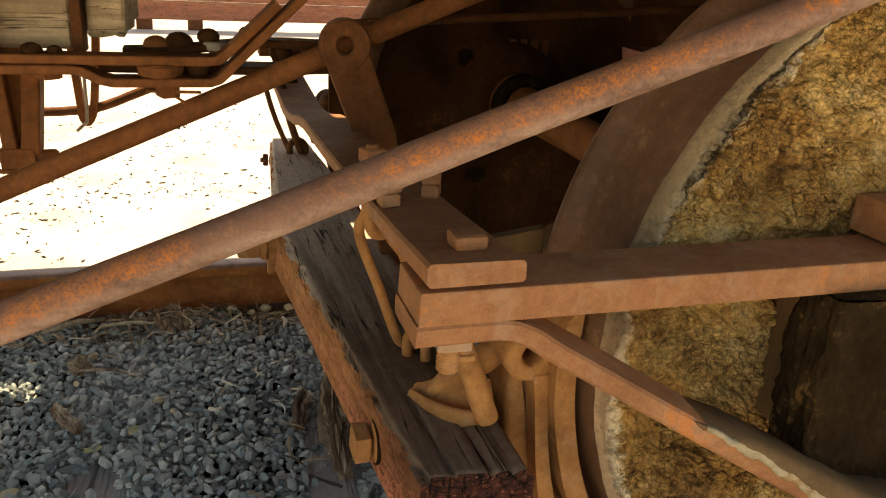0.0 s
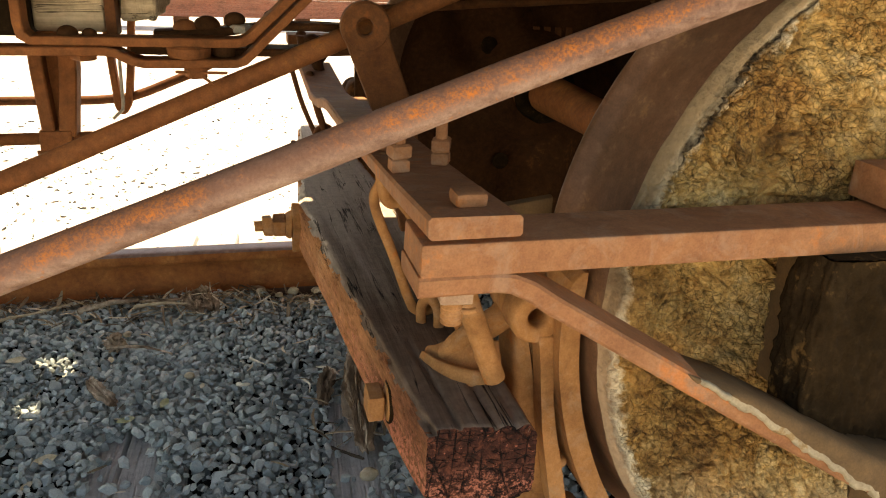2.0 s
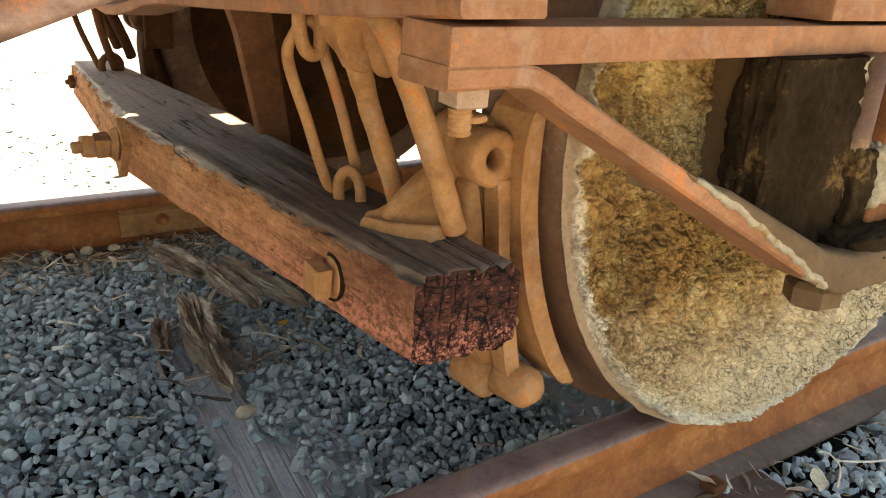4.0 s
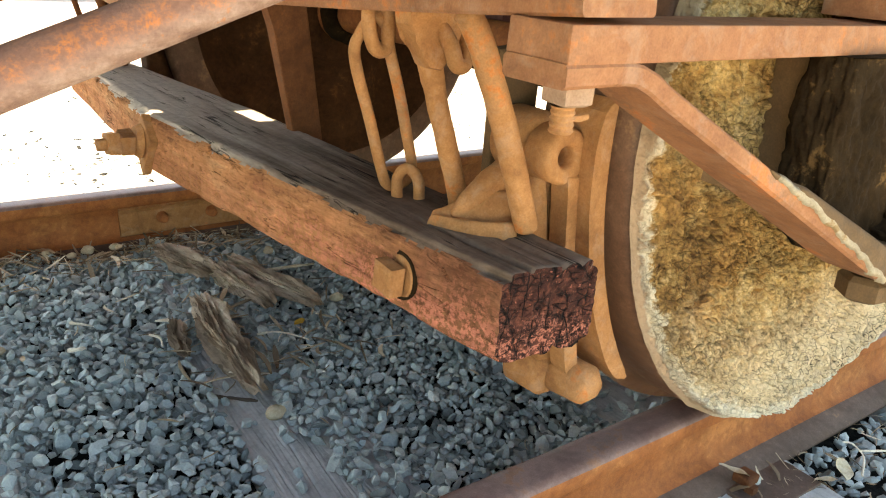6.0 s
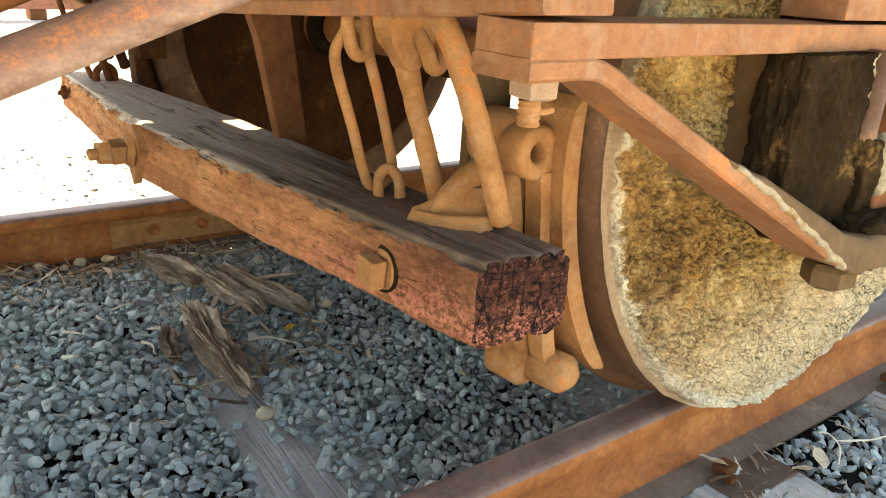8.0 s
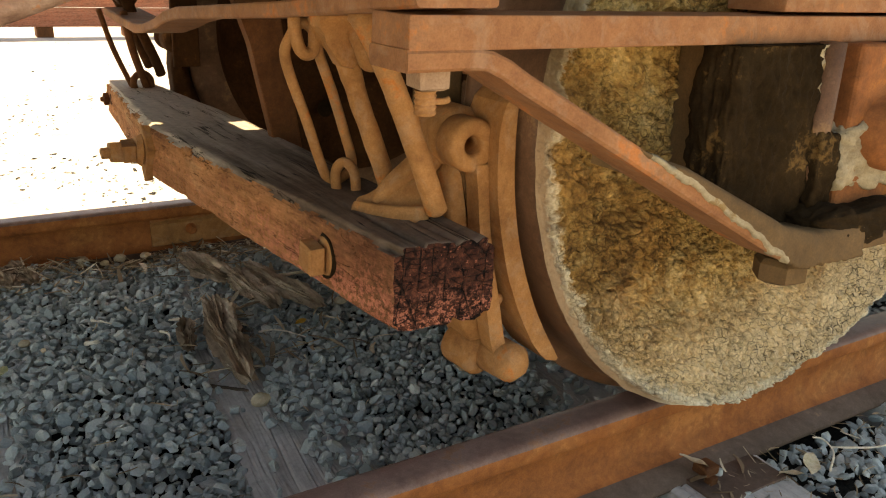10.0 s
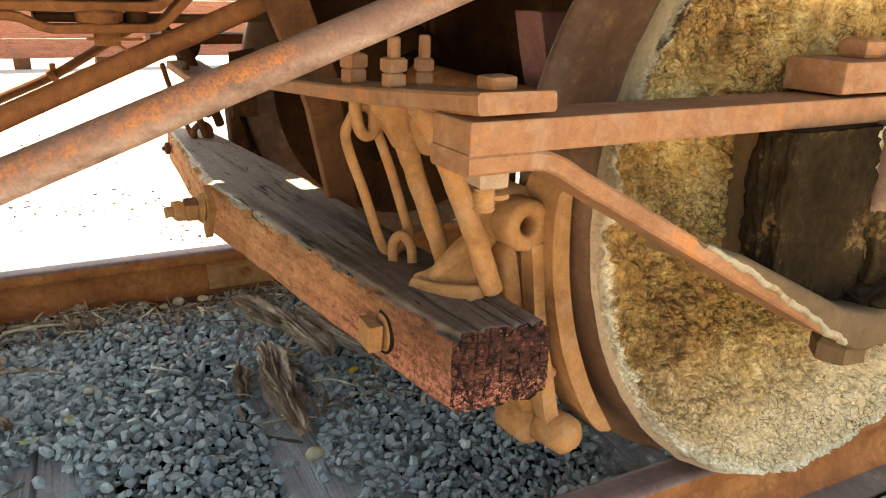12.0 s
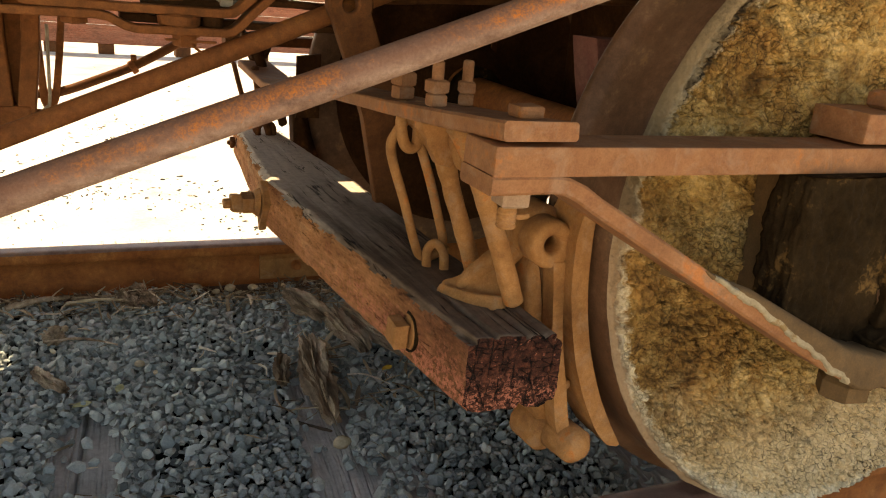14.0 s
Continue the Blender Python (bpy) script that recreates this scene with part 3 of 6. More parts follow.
def roughen(bm, amp, scale, seed=0.0):
    """Uneven, hand-forged or weathered surface."""
    bm.normal_update()
    for v in bm.verts:
        v.co += v.normal * amp * noise.fractal(v.co * scale + Vector((seed, seed * 1.7, 0)), 1.0, 2.0, 3)


def lerp(a, b, t):
    return a + (b - a) * t


# ---- ground ----
Z_TIE = -0.150
SUN_PATCHES = ((0.083, 0.672, 0.368, 0.031, 0.062), (-0.066, 0.775, 0.37, 0.022, 0.036), (-0.655, 1.055, -0.13, 0.045, 0.030), (-0.676, 0.838, -0.13, 0.024, 0.030))   # x, y, z, half sizes

bm = bmesh.new()
bmesh.ops.create_grid(bm, x_segments=24, y_segments=24, size=60)
for v in bm.verts:
    v.co.z = -0.215
ground = part("ground", bm, M_DIRT)
tagged(ground, "pale dry sunlit earth round the track", "ground", kind="structure")

def gravel_height(x, y):
    h = -0.158 + 0.020 * noise.noise(Vector((x * 3.1, y * 2.4, 5))) + 0.010 * noise.noise(Vector((x * 9, y * 9, 2)))
    if 0.05 < y < 1.4:
        h += 0.012
    if x < -0.12 and y > 0.3:
        h += 0.016
    return h


def stone_protos(count, npts, seed):
    rnd = random.Random(seed)
    protos = []
    for _ in range(count):
        b = bmesh.new()
        for _k in range(npts):
            d = Vector((rnd.gauss(0, 1), rnd.gauss(0, 1), rnd.gauss(0, 1))).normalized() * rnd.uniform(0.9, 1.08)
            b.verts.new((d.x * rnd.uniform(0.9, 1.1), d.y * 0.74, d.z * 0.52))
        res = bmesh.ops.convex_hull(b, input=list(b.verts))
        bmesh.ops.delete(b, geom=list({v for v in b.verts if not v.link_faces}), context="VERTS")
        b.verts.index_update()
        protos.append((np.array([v.co[:] for v in b.verts]), [[v.index for v in f.verts] for f in b.faces]))
        b.free()
    return protos


def scatter(name, protos, places, mat, seed):
    """Joins copies of the prototypes: each place is (x, y, z, size, tilt)."""
    rnd = random.Random(seed)
    V, Fc, base = [], [], 0
    for x, y, z, s, tilt in places:
        pv, pf = protos[rnd.randrange(len(protos))]
        rot = Euler((rnd.gauss(0, tilt), rnd.gauss(0, tilt), rnd.uniform(0, 6.283))).to_matrix()
        V.append(pv @ (np.array(rot).T * s) + np.array((x, y, z)))
        Fc.extend([[i + base for i in f] for f in pf])
        base += len(pv)
    me = bpy.data.meshes.new(name)
    me.from_pydata(np.concatenate(V).tolist(), [], Fc)
    me.materials.append(mat)
    return new(name, me)


TIES = (-3.09, -2.49, -1.89, -1.29, -0.49, 0.03, 0.682, 1.30, 1.90, 2.50)   # centre of each sleeper where it crosses the near rail
TIE_SKEW, TIE_HALF = 0.09, 0.115


def tie_cover(x, y):
    """How bare of stones a spot on a sleeper is, 0 to 1."""
    for c in (-0.49, 0.03, 0.682):
        u = x - TIE_SKEW * y - c
        if abs(u) < TIE_HALF and -0.4 < y < 1.2:
            n = noise.noise(Vector((x * 9, y * 9, 1)))
            if c == 0.03:
                if y < 0.03:
                    return 0.5
                if u < 0.01 + 0.05 * n and y < 0.78:
                    return 0.994
                if 1.05 < y < 1.16 and -0.09 < u < -0.02:
                    return 0.95
                return 0.78 if y < 0.42 + 0.1 * n else 0.30
            if c > 0.3:
                return 0.99 if y < -0.1 else 0.95 if 0.02 < y < 0.36 + 0.1 * n else 0.3
            return 0.994 if 0.40 < y < 0.70 + 0.05 * n and -0.072 + 0.02 * n < u < 0.045 + 0.05 * n else 0.15
    return 0.0


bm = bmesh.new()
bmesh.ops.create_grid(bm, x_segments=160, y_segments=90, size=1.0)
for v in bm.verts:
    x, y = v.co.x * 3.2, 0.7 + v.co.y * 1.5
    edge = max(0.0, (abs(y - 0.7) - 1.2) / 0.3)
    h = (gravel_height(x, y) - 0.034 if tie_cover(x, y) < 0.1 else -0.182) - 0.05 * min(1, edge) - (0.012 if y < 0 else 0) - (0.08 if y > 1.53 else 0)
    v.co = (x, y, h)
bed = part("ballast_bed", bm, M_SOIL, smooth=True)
tagged(bed, "packed ballast bed under the track, near-black for shade between stones", "ballast", kind="structure")


rnd = random.Random(4)
places = []


def strew(tries, x0, x1, y0, y1, sizes, gap, lift):
    """Stones thrown at random, kept where they do not lie on one another."""
    cell, taken = 0.02, {}
    for _ in range(tries):
        x, y = rnd.uniform(x0, x1), rnd.uniform(y0, y1)
        s = rnd.choice(sizes) * rnd.uniform(0.85, 1.2)
        if -0.105 < y < 0.045:
            continue
        bare = tie_cover(x, y)
        if rnd.random() < bare:
            continue
        ci, cj = int(x / cell), int(y / cell)
        if gap and any((x - u) ** 2 + (y - v) ** 2 < (gap * (s + r)) ** 2 for i in (-2, -1, 0, 1, 2) for j in (-2, -1, 0, 1, 2) for u, v, r in taken.get((ci + i, cj + j), ())):
            continue
        taken.setdefault((ci, cj), []).append((x, y, s))
        z = gravel_height(x, y) + lift + rnd.uniform(-0.008, 0.008) - (0.015 if y < -0.1 else 0)
        places.append((x, y, max(z, Z_TIE + s * 0.4 if bare > 0 else -1), s, 0.6))


SIZES = (0.0085, 0.0105, 0.013, 0.0155, 0.018)
strew(10000, -1.05, 0.95, 0.03, 1.42, SIZES, 0.0, -0.017)
strew(100000, -1.05, 0.95, 0.03, 1.42, SIZES, 0.60, 0.003)
strew(12000, -1.7, -1.05, -0.62, 1.42, SIZES, 0.5, -0.004)
strew(12000, 0.95, 1.75, -0.62, 1.42, SIZES, 0.5, -0.004)
strew(12000, -1.05, 0.95, -0.62, -0.1, SIZES, 0.55, -0.004)
for _ in range(2500):
    x, y = rnd.uniform(-2.6, 2.6), rnd.uniform(-1.3, -0.6)
    places.append((x, y, -0.18, rnd.uniform(0.009, 0.016), 0.5))
gravel = scatter("gravel", stone_protos(24, 17, 3), places, M_STONE, 8)
tagged(gravel, "grey crushed stone ballast between the rails", "gravel", kind="stuff")

places = []
for _ in range(13000):
    x, y = rnd.uniform(-5, 3.5), 1.56 + abs(rnd.gauss(0, 2.0))
    if noise.noise(Vector((x * 1.6, y * 1.6, 8))) + rnd.uniform(-0.35, 0.5) < 0.05:
        continue
    places.append((x, y, -0.212, rnd.choice((0.003, 0.005, 0.007, 0.010, 0.015)) * rnd.uniform(0.7, 1.3), 0.25))
pebbles = scatter("ground_litter", [(v * np.array((1.1, 0.62, 0.34)), f) for v, f in stone_protos(8, 9, 5)], places, M_CRUMB, 9)
tagged(pebbles, "dark chips and pebbles strewn on the pale ground", "litter", kind="stuff")


def splinter_protos(count, seed):
    rnd = random.Random(seed)
    out = []
    for _ in range(count):
        n, bend, fat = 4, rnd.uniform(-0.10, 0.10), rnd.choice((0.03, 0.05, 0.08, 0.14))
        V = []
        for i in range(n):
            t = i / (n - 1) * 2 - 1
            w = fat * (1 - 0.7 * t * t) + 0.012
            for a, b in ((-w, -0.02), (w, -0.02), (w, 0.02), (-w, 0.02)):
                V.append((t, a + bend * t * t * 2, b + 0.05 * (1 - t * t)))
        Fc = [[i * 4 + k, i * 4 + (k + 1) % 4, i * 4 + 4 + (k + 1) % 4, i * 4 + 4 + k] for i in range(n - 1) for k in range(4)]
        Fc += [[0, 1, 2, 3], [4 * n - 4, 4 * n - 3, 4 * n - 2, 4 * n - 1]]
        out.append((np.array(V), Fc))
    return out


places = []
for _ in range(1500):
    x, y = rnd.uniform(-1.5, 0.45), 1.41 - abs(rnd.gauss(0, 0.09))
    places.append((x, y, gravel_height(x, y) + 0.010 + rnd.uniform(0, 0.014), rnd.choice((0.007, 0.010, 0.015, 0.03)) * rnd.uniform(0.7, 1.4), 0.3))
for _ in range(170):
    x, y = rnd.gauss(0.14, 0.12), rnd.uniform(0.55, 1.35)
    places.append((x, y, gravel_height(x, y) + 0.016 + rnd.uniform(0, 0.015), rnd.uniform(0.008, 0.045), 0.2))
for _ in range(150):
    x, y = rnd.uniform(-1.4, 0.5), rnd.uniform(0.1, 1.4)
    places.append((x, y, gravel_height(x, y) + 0.016, rnd.uniform(0.006, 0.022), 0.2))
for _ in range(200):
    x, y = rnd.uniform(0.42, 1.25), -0.108 - abs(rnd.gauss(0, 0.10))
    places.append((x, y, Z_TIE + 0.006 + rnd.uniform(0, 0.006), rnd.choice((0.005, 0.008, 0.012, 0.02)) * rnd.uniform(0.7, 1.3), 0.3))
litter = scatter("wood_litter", splinter_protos(8, 2), places, M_CHIP, 10)
tagged(litter, "dry wood splinters and stalks along the far rail", "litter", kind="stuff")


# ---- track ----
def sleeper(cx):
    """A worn sleeper: split along its grain, rounded edges, a sunken face."""
    bm = bmesh.new()
    n = 90
    prof = [(-1, -1), (1, -1), (1, 0.84), (0.97, 0.97), (0.90, 1)] + [(0.90 - 1.80 * k / 60, 1) for k in range(1, 60)] + [(-0.90, 1), (-0.97, 0.97), (-1, 0.84)]
    rings = []
    for i in range(n + 1):
        y = lerp(-0.55, 2.0, i / n)
        ring = []
        for a, b in prof:
            z = Z_TIE - 0.07 + 0.07 * b + 0.005 * noise.noise(Vector((a * 3 + cx * 7, y * 2.5, b)))
            if b == 1:
                if cx == -0.49:
                    z -= 0.022 * max(0.0, 1 - abs(a + 0.235 - 0.03 * noise.noise(Vector((y * 4, 1, 8)))) / 0.05)
                split = noise.noise(Vector((a * 9 + cx * 5, y * 1.3, 3)))
                z -= 0.004 * max(0.0, 1 - abs(split) / 0.05)
                z += 0.0016 * noise.noise(Vector((a * 26 + cx, y * 5, 6)))
            ring.append(bm.verts.new((cx + TIE_SKEW * y + a * TIE_HALF + 0.006 * noise.noise(Vector((y * 3, a + cx, 4))), y, z)))
        rings.append(ring)
    m = len(prof)
    for a, b in zip(rings, rings[1:]):
        for k in range(m):
            bm.faces.new((a[k], a[(k + 1) % m], b[(k + 1) % m], b[k]))
    bm.faces.new(rings[0])
    bm.faces.new(rings[-1])
    ob = part("railway_sleeper", bm, M_SLEEPER)
    return tagged(ob, "grey weathered wooden sleeper half buried in gravel", "sleeper", "sleepers under the rails")


for cx in TIES:
    sleeper(cx)


def rail(name, yc, label):
    """Flat-bottomed rail: head, web and foot, top at z = 0."""
    half = [(0.0, -0.155), (0.072, -0.155), (0.072, -0.146), (0.030, -0.132), (0.012, -0.120), (0.009, -0.080), (0.011, -0.046), (0.028, -0.036), (0.032, -0.031), (0.032, -0.008), (0.028, -0.002), (0.016, 0.0), (0.0, 0.0005)]
    out = [(a, b) for a, b in half] + [(-a, b) for a, b in reversed(half[1:-1])]
    bm = bmesh.new()
    xs = [-14 + 28 * i / 80 for i in range(81)]
    rings = [[bm.verts.new((x, yc + a, b)) for a, b in out] for x in xs]
    n = len(out)
    for a, b in zip(rings, rings[1:]):
        for k in range(n):
            f = bm.faces.new((a[k], a[(k + 1) % n], b[(k + 1) % n], b[k]))
            top = min(out[k][1], out[(k + 1) % n][1]) > -0.009
            foot = max(out[k][1], out[(k + 1) % n][1]) < -0.130
            f.material_index = 1 if top else 2 if foot else 0
            f.smooth = True
    bm.faces.new(rings[0])
    bm.faces.new(rings[-1])
    ob = part(name, bm, [M_RAIL, M_HEADTOP, M_FOOT])
    return tagged(ob, label, "rail", kind="structure")


rail_1 = rail("rail_1", -0.032, "rusty steel rail with a dull brown running face")
rail_2 = rail("rail_2", 1.435 + 0.032, "rusty steel rail with a bolted joint, sunlit on top")

bm = bmesh.new()
prism(bm, [(1.452, -0.125), (1.438, -0.118), (1.444, -0.09), (1.452, -0.06), (1.444, -0.048), (1.456, -0.042)], "x", 0.055, 0.70, 0.002)
joint = part("joint_bar", bm, M_OCHRE, rail_2, "ochre-rusted dusty fishplate")
for bx, bz in ((0.17, -0.081), (0.31, -0.082), (0.45, -0.082), (0.59, -0.082)):
    bm = bmesh.new()
    cyl(bm, (bx, 1.452, bz), (bx, 1.424, bz), 0.017, 0.012, 14, 0.004)
    part("bolt_head", bm, M_RAIL, joint)


def tie_plate(cx, yc):
    bm = bmesh.new()
    box(bm, (cx - 0.085, yc - 0.125, -0.154), (cx + 0.085, yc + 0.125, -0.1445), 0.002)
    roughen(bm, 0.0012, 20)
    ob = part("tie_plate", bm, M_FOOT)
    return tagged(ob, "dusty brown steel plate under the rail foot", "tie plate", "plates under the rails")


for cx in TIES[2:9]:
    tie_plate(cx, -0.055)


def spike(x, y, dy, z):
    bm = bmesh.new()
    box(bm, (x - 0.009, y - 0.009, -0.2), (x + 0.009, y + 0.009, z), 0.002)
    box(bm, (x - 0.016, y - 0.014 + dy * 0.012, z), (x + 0.016, y + 0.018 + dy * 0.012, z + 0.017), 0.004)
    roughen(bm, 0.002, 40)
    ob = part("rail_spike", bm, M_BROWN)
    return tagged(ob, "rusty square-headed spike holding the rail foot", "spike", "spikes beside the rails")


for cx in TIES[2:9]:
    spike(cx - 0.052, -0.128, 1, -0.132)
    spike(cx + 0.045, 0.056, -1, -0.138)
    spike(cx + TIE_SKEW * 1.55, 1.435 + 0.12, -1, -0.138)


# ---- timber brake beam ----
def beam_sides(y):
    """Left x, right x, top z, bottom z of the beam at y."""
    yc = 0.73
    if y < yc:
        t = (y + 0.14) / (yc + 0.14)
        xl, xr = lerp(-0.004, -0.077, t ** 0.85), lerp(0.124, 0.130, t)
        zt = lerp(0.381, 0.368, t)
        zb = lerp(0.279, 0.262, t)
    else:
        t = (y - yc) / (1.56 - yc)
        xl, xr = lerp(-0.077, -0.008, t), lerp(0.130, 0.100, t)
        zt = lerp(0.368, 0.345, t)
        zb = lerp(0.262, 0.25, t)
    return xl, xr, zt, zb


def brake_beam():
    th = thing("brake_beam", (0.05, 0.72, 0.26), "weathered timber brake beam, red paint flaking, split at its end", "brake beam")
    bm = bmesh.new()
    NY, NA, NB = 420, 34, 22
    ys = [lerp(-0.14, 1.56, i / NY) for i in range(NY + 1)]
    loop = [(a / NA, 1.0) for a in range(NA)] + [(1.0, 1 - b / NB) for b in range(NB)] + [(1 - a / NA, 0.0) for a in range(NA)] + [(0.0, b / NB) for b in range(NB)]
    rings = []
    for y in ys:
        xl, xr, zt, zb = beam_sides(y)
        ring = []
        for u, w in loop:
            x, z = lerp(xl, xr, u), lerp(zb, zt, w)
            cx, cz = (xl + xr) / 2, (zt + zb) / 2
            corner = max(0.0, abs(u - 0.5) * 2 - 0.86) * max(0.0, abs(w - 0.5) * 2 - 0.80) / (0.14 * 0.20)
            wear = corner * (0.008 + 0.020 * max(0, noise.fractal(Vector((u * 3, y * 13, w * 3)), 0.8, 2.1, 3)))
            d = Vector((cx - x, 0, cz - z)).normalized()
            grain = 0.0013 * noise.noise(Vector((u * 18, y * 3.5, w * 16))) + 0.0022 * noise.noise(Vector((u * 4 + 9, y * 6, w * 4)))
            if w == 1.0:
                # drying splits that run in from the near end
                for u0, reach, wide in ((0.30, 0.10, 0.034), (0.64, -0.02, 0.034), (0.83, -0.06, 0.034)):
                    if y < reach:
                        d0 = abs(u - u0 - 0.05 * noise.noise(Vector((y * 7, u0 * 9, 2))))
                        grain -= 0.008 * max(0.0, 1 - d0 / wide) * min(1.0, (reach - y) / 0.04)
            elif u == 0.0 and 0.05 < w < 0.95:
                # short nicks on the side that faces the track
                nk = noise.noise(Vector((y * 16, w * 3, 11)))
                grain -= 0.009 * max(0.0, 1 - abs(nk) / 0.05) * (noise.noise(Vector((y * 5, w * 4, 2))) > 0.1)
            yy = y
            if y < -0.139:
                yy = y - 0.012 * (u) + 0.004 * noise.noise(Vector((u * 9, w * 9, 3)))
            if w == 0 and u > 0.6 and y < -0.05:
                grain -= 0.010 * max(0, noise.noise(Vector((u * 6, y * 30, 7))) + 0.25)
            ring.append(bm.verts.new(Vector((x, yy, z)) + d * (wear - grain)))
        rings.append(ring)
    n = len(loop)
    for a, b in zip(rings, rings[1:]):
        for k in range(n):
            f = bm.faces.new((a[k], a[(k + 1) % n], b[(k + 1) % n], b[k]))
            # bare grey wood laps raggedly over the upper edge of the painted side
            lap = 1.5 + 3.6 * noise.fractal(Vector((a[k].co.y * 11, 2, 4)), 0.7, 2.2, 5)
            painted = NA <= k < n - lap
            f.material_index = 1 if painted else 0
            f.smooth = True
    # cracked ends as grids
    for ring, mi in ((rings[0], 2), (rings[-1], 1)):
        y0 = ring[0].co.y
        grid = [[None] * (NB + 1) for _ in range(NA + 1)]
        for k, (u, w) in enumerate(loop):
            grid[round(u * NA)][round(w * NB)] = ring[k]
        for i in range(1, NA):
            for j in range(1, NB):
                u, w = i / NA, j / NB
                t0, b0, l0, r0 = grid[i][NB].co, grid[i][0].co, grid[0][j].co, grid[NA][j].co
                p = (t0 * w + b0 * (1 - w)) * 0.5 + (l0 * (1 - u) + r0 * u) * 0.5
                grid[i][j] = bm.verts.new(p + Vector((0, 0.004 * noise.noise(Vector((u * 8, w * 8, 1))), 0)))
        for i in range(NA):
            for j in range(NB):
                f = bm.faces.new((grid[i][j], grid[i + 1][j], grid[i + 1][j + 1], grid[i][j + 1]))
                f.material_index = mi
    part("beam", bm, [M_BEAM_TOP, M_BEAM_SIDE, M_BEAM_END], th)

    def through_bolt(y, z, wr, ns, out, turn, mat):
        xl = beam_sides(y)[0]
        bm = bmesh.new()
        wt = 0.007 if wr > 0.03 else 0.0020
        if 0.02 < wr < 0.03:
            # Slightly proud dark ring, painted for the shadow gap round the washer.
            cyl(bm, (xl + 0.006, y, z), (xl - 0.0010, y, z), wr + 0.0024, wr + 0.0020, 26)
            part("bored_recess", bm, M_GREASE, th, "dark ring for the shade round the sunk washer")
            bm = bmesh.new()
        cyl(bm, (xl + 0.004, y, z), (xl - wt, y, z), wr, wr * 0.94, 22, 0.002)
        roughen(bm, 0.0025, 30)
        w = part("washer", bm, mat, th)
        bm = bmesh.new()
        nut(bm, (xl - 0.006, y, z), (-1, 0, 0), ns, ns * 0.62, 4, turn)
        roughen(bm, 0.0015, 50)
        part("nut", bm, mat, w)
        bm = bmesh.new()
        cyl(bm, (xl - 0.006, y, z), (xl - out, y, z), ns * 0.3, ns * 0.27, 14, 0.002)
        part("bolt_end", bm, mat, w)

    through_bolt(0.016, 0.326, 0.028, 0.036, 0.026, 0.70, M_OCHRE)
    through_bolt(1.44, 0.312, 0.016, 0.024, 0.028, 0.2, M_BROWN)
    # middle bolt: a cornerwise square plate, a collar, two nuts and a ragged bolt end
    xl, by, bz = beam_sides(0.735)[0], 0.735, 0.322
    bm = bmesh.new()
    prism(bm, [(by - 0.046, bz + 0.006), (by - 0.006, bz + 0.050), (by + 0.046, bz - 0.004), (by + 0.004, bz - 0.064)], "x", xl - 0.013, xl + 0.004, 0.003)
    roughen(bm, 0.003, 30)
    plate = part("square_plate", bm, M_OCHRE, th, "ochre-rusted square plate washer")
    bm = bmesh.new()
    cyl(bm, (xl - 0.013, by, bz), (xl - 0.026, by, bz + 0.001), 0.031, 0.027, 22, 0.003)
    roughen(bm, 0.0025, 40)
    part("collar", bm, M_OCHRE, plate)
    bm = bmesh.new()
    nut(bm, (xl - 0.026, by, bz), (-1, 0, 0), 0.034, 0.026, 4, 0.55)
    roughen(bm, 0.002, 50)
    part("nut", bm, M_OCHRE, plate)
    bm = bmesh.new()
    nut(bm, (xl - 0.053, by, bz), (-1, 0, -0.06), 0.038, 0.020, 4, 0.95)
    roughen(bm, 0.003, 60)
    part("lock_nut", bm, M_OCHRE, plate)
    bm = bmesh.new()
    cyl(bm, (xl - 0.02, by, bz), (xl - 0.089, by, bz - 0.002), 0.0115, 0.010, 14, 0.002)
    roughen(bm, 0.0025, 60)
    part("bolt_end", bm, M_OCHRE, plate)


brake_beam()


# ---- wheelset ----
WC, WR = (0.69, 0.485), 0.485


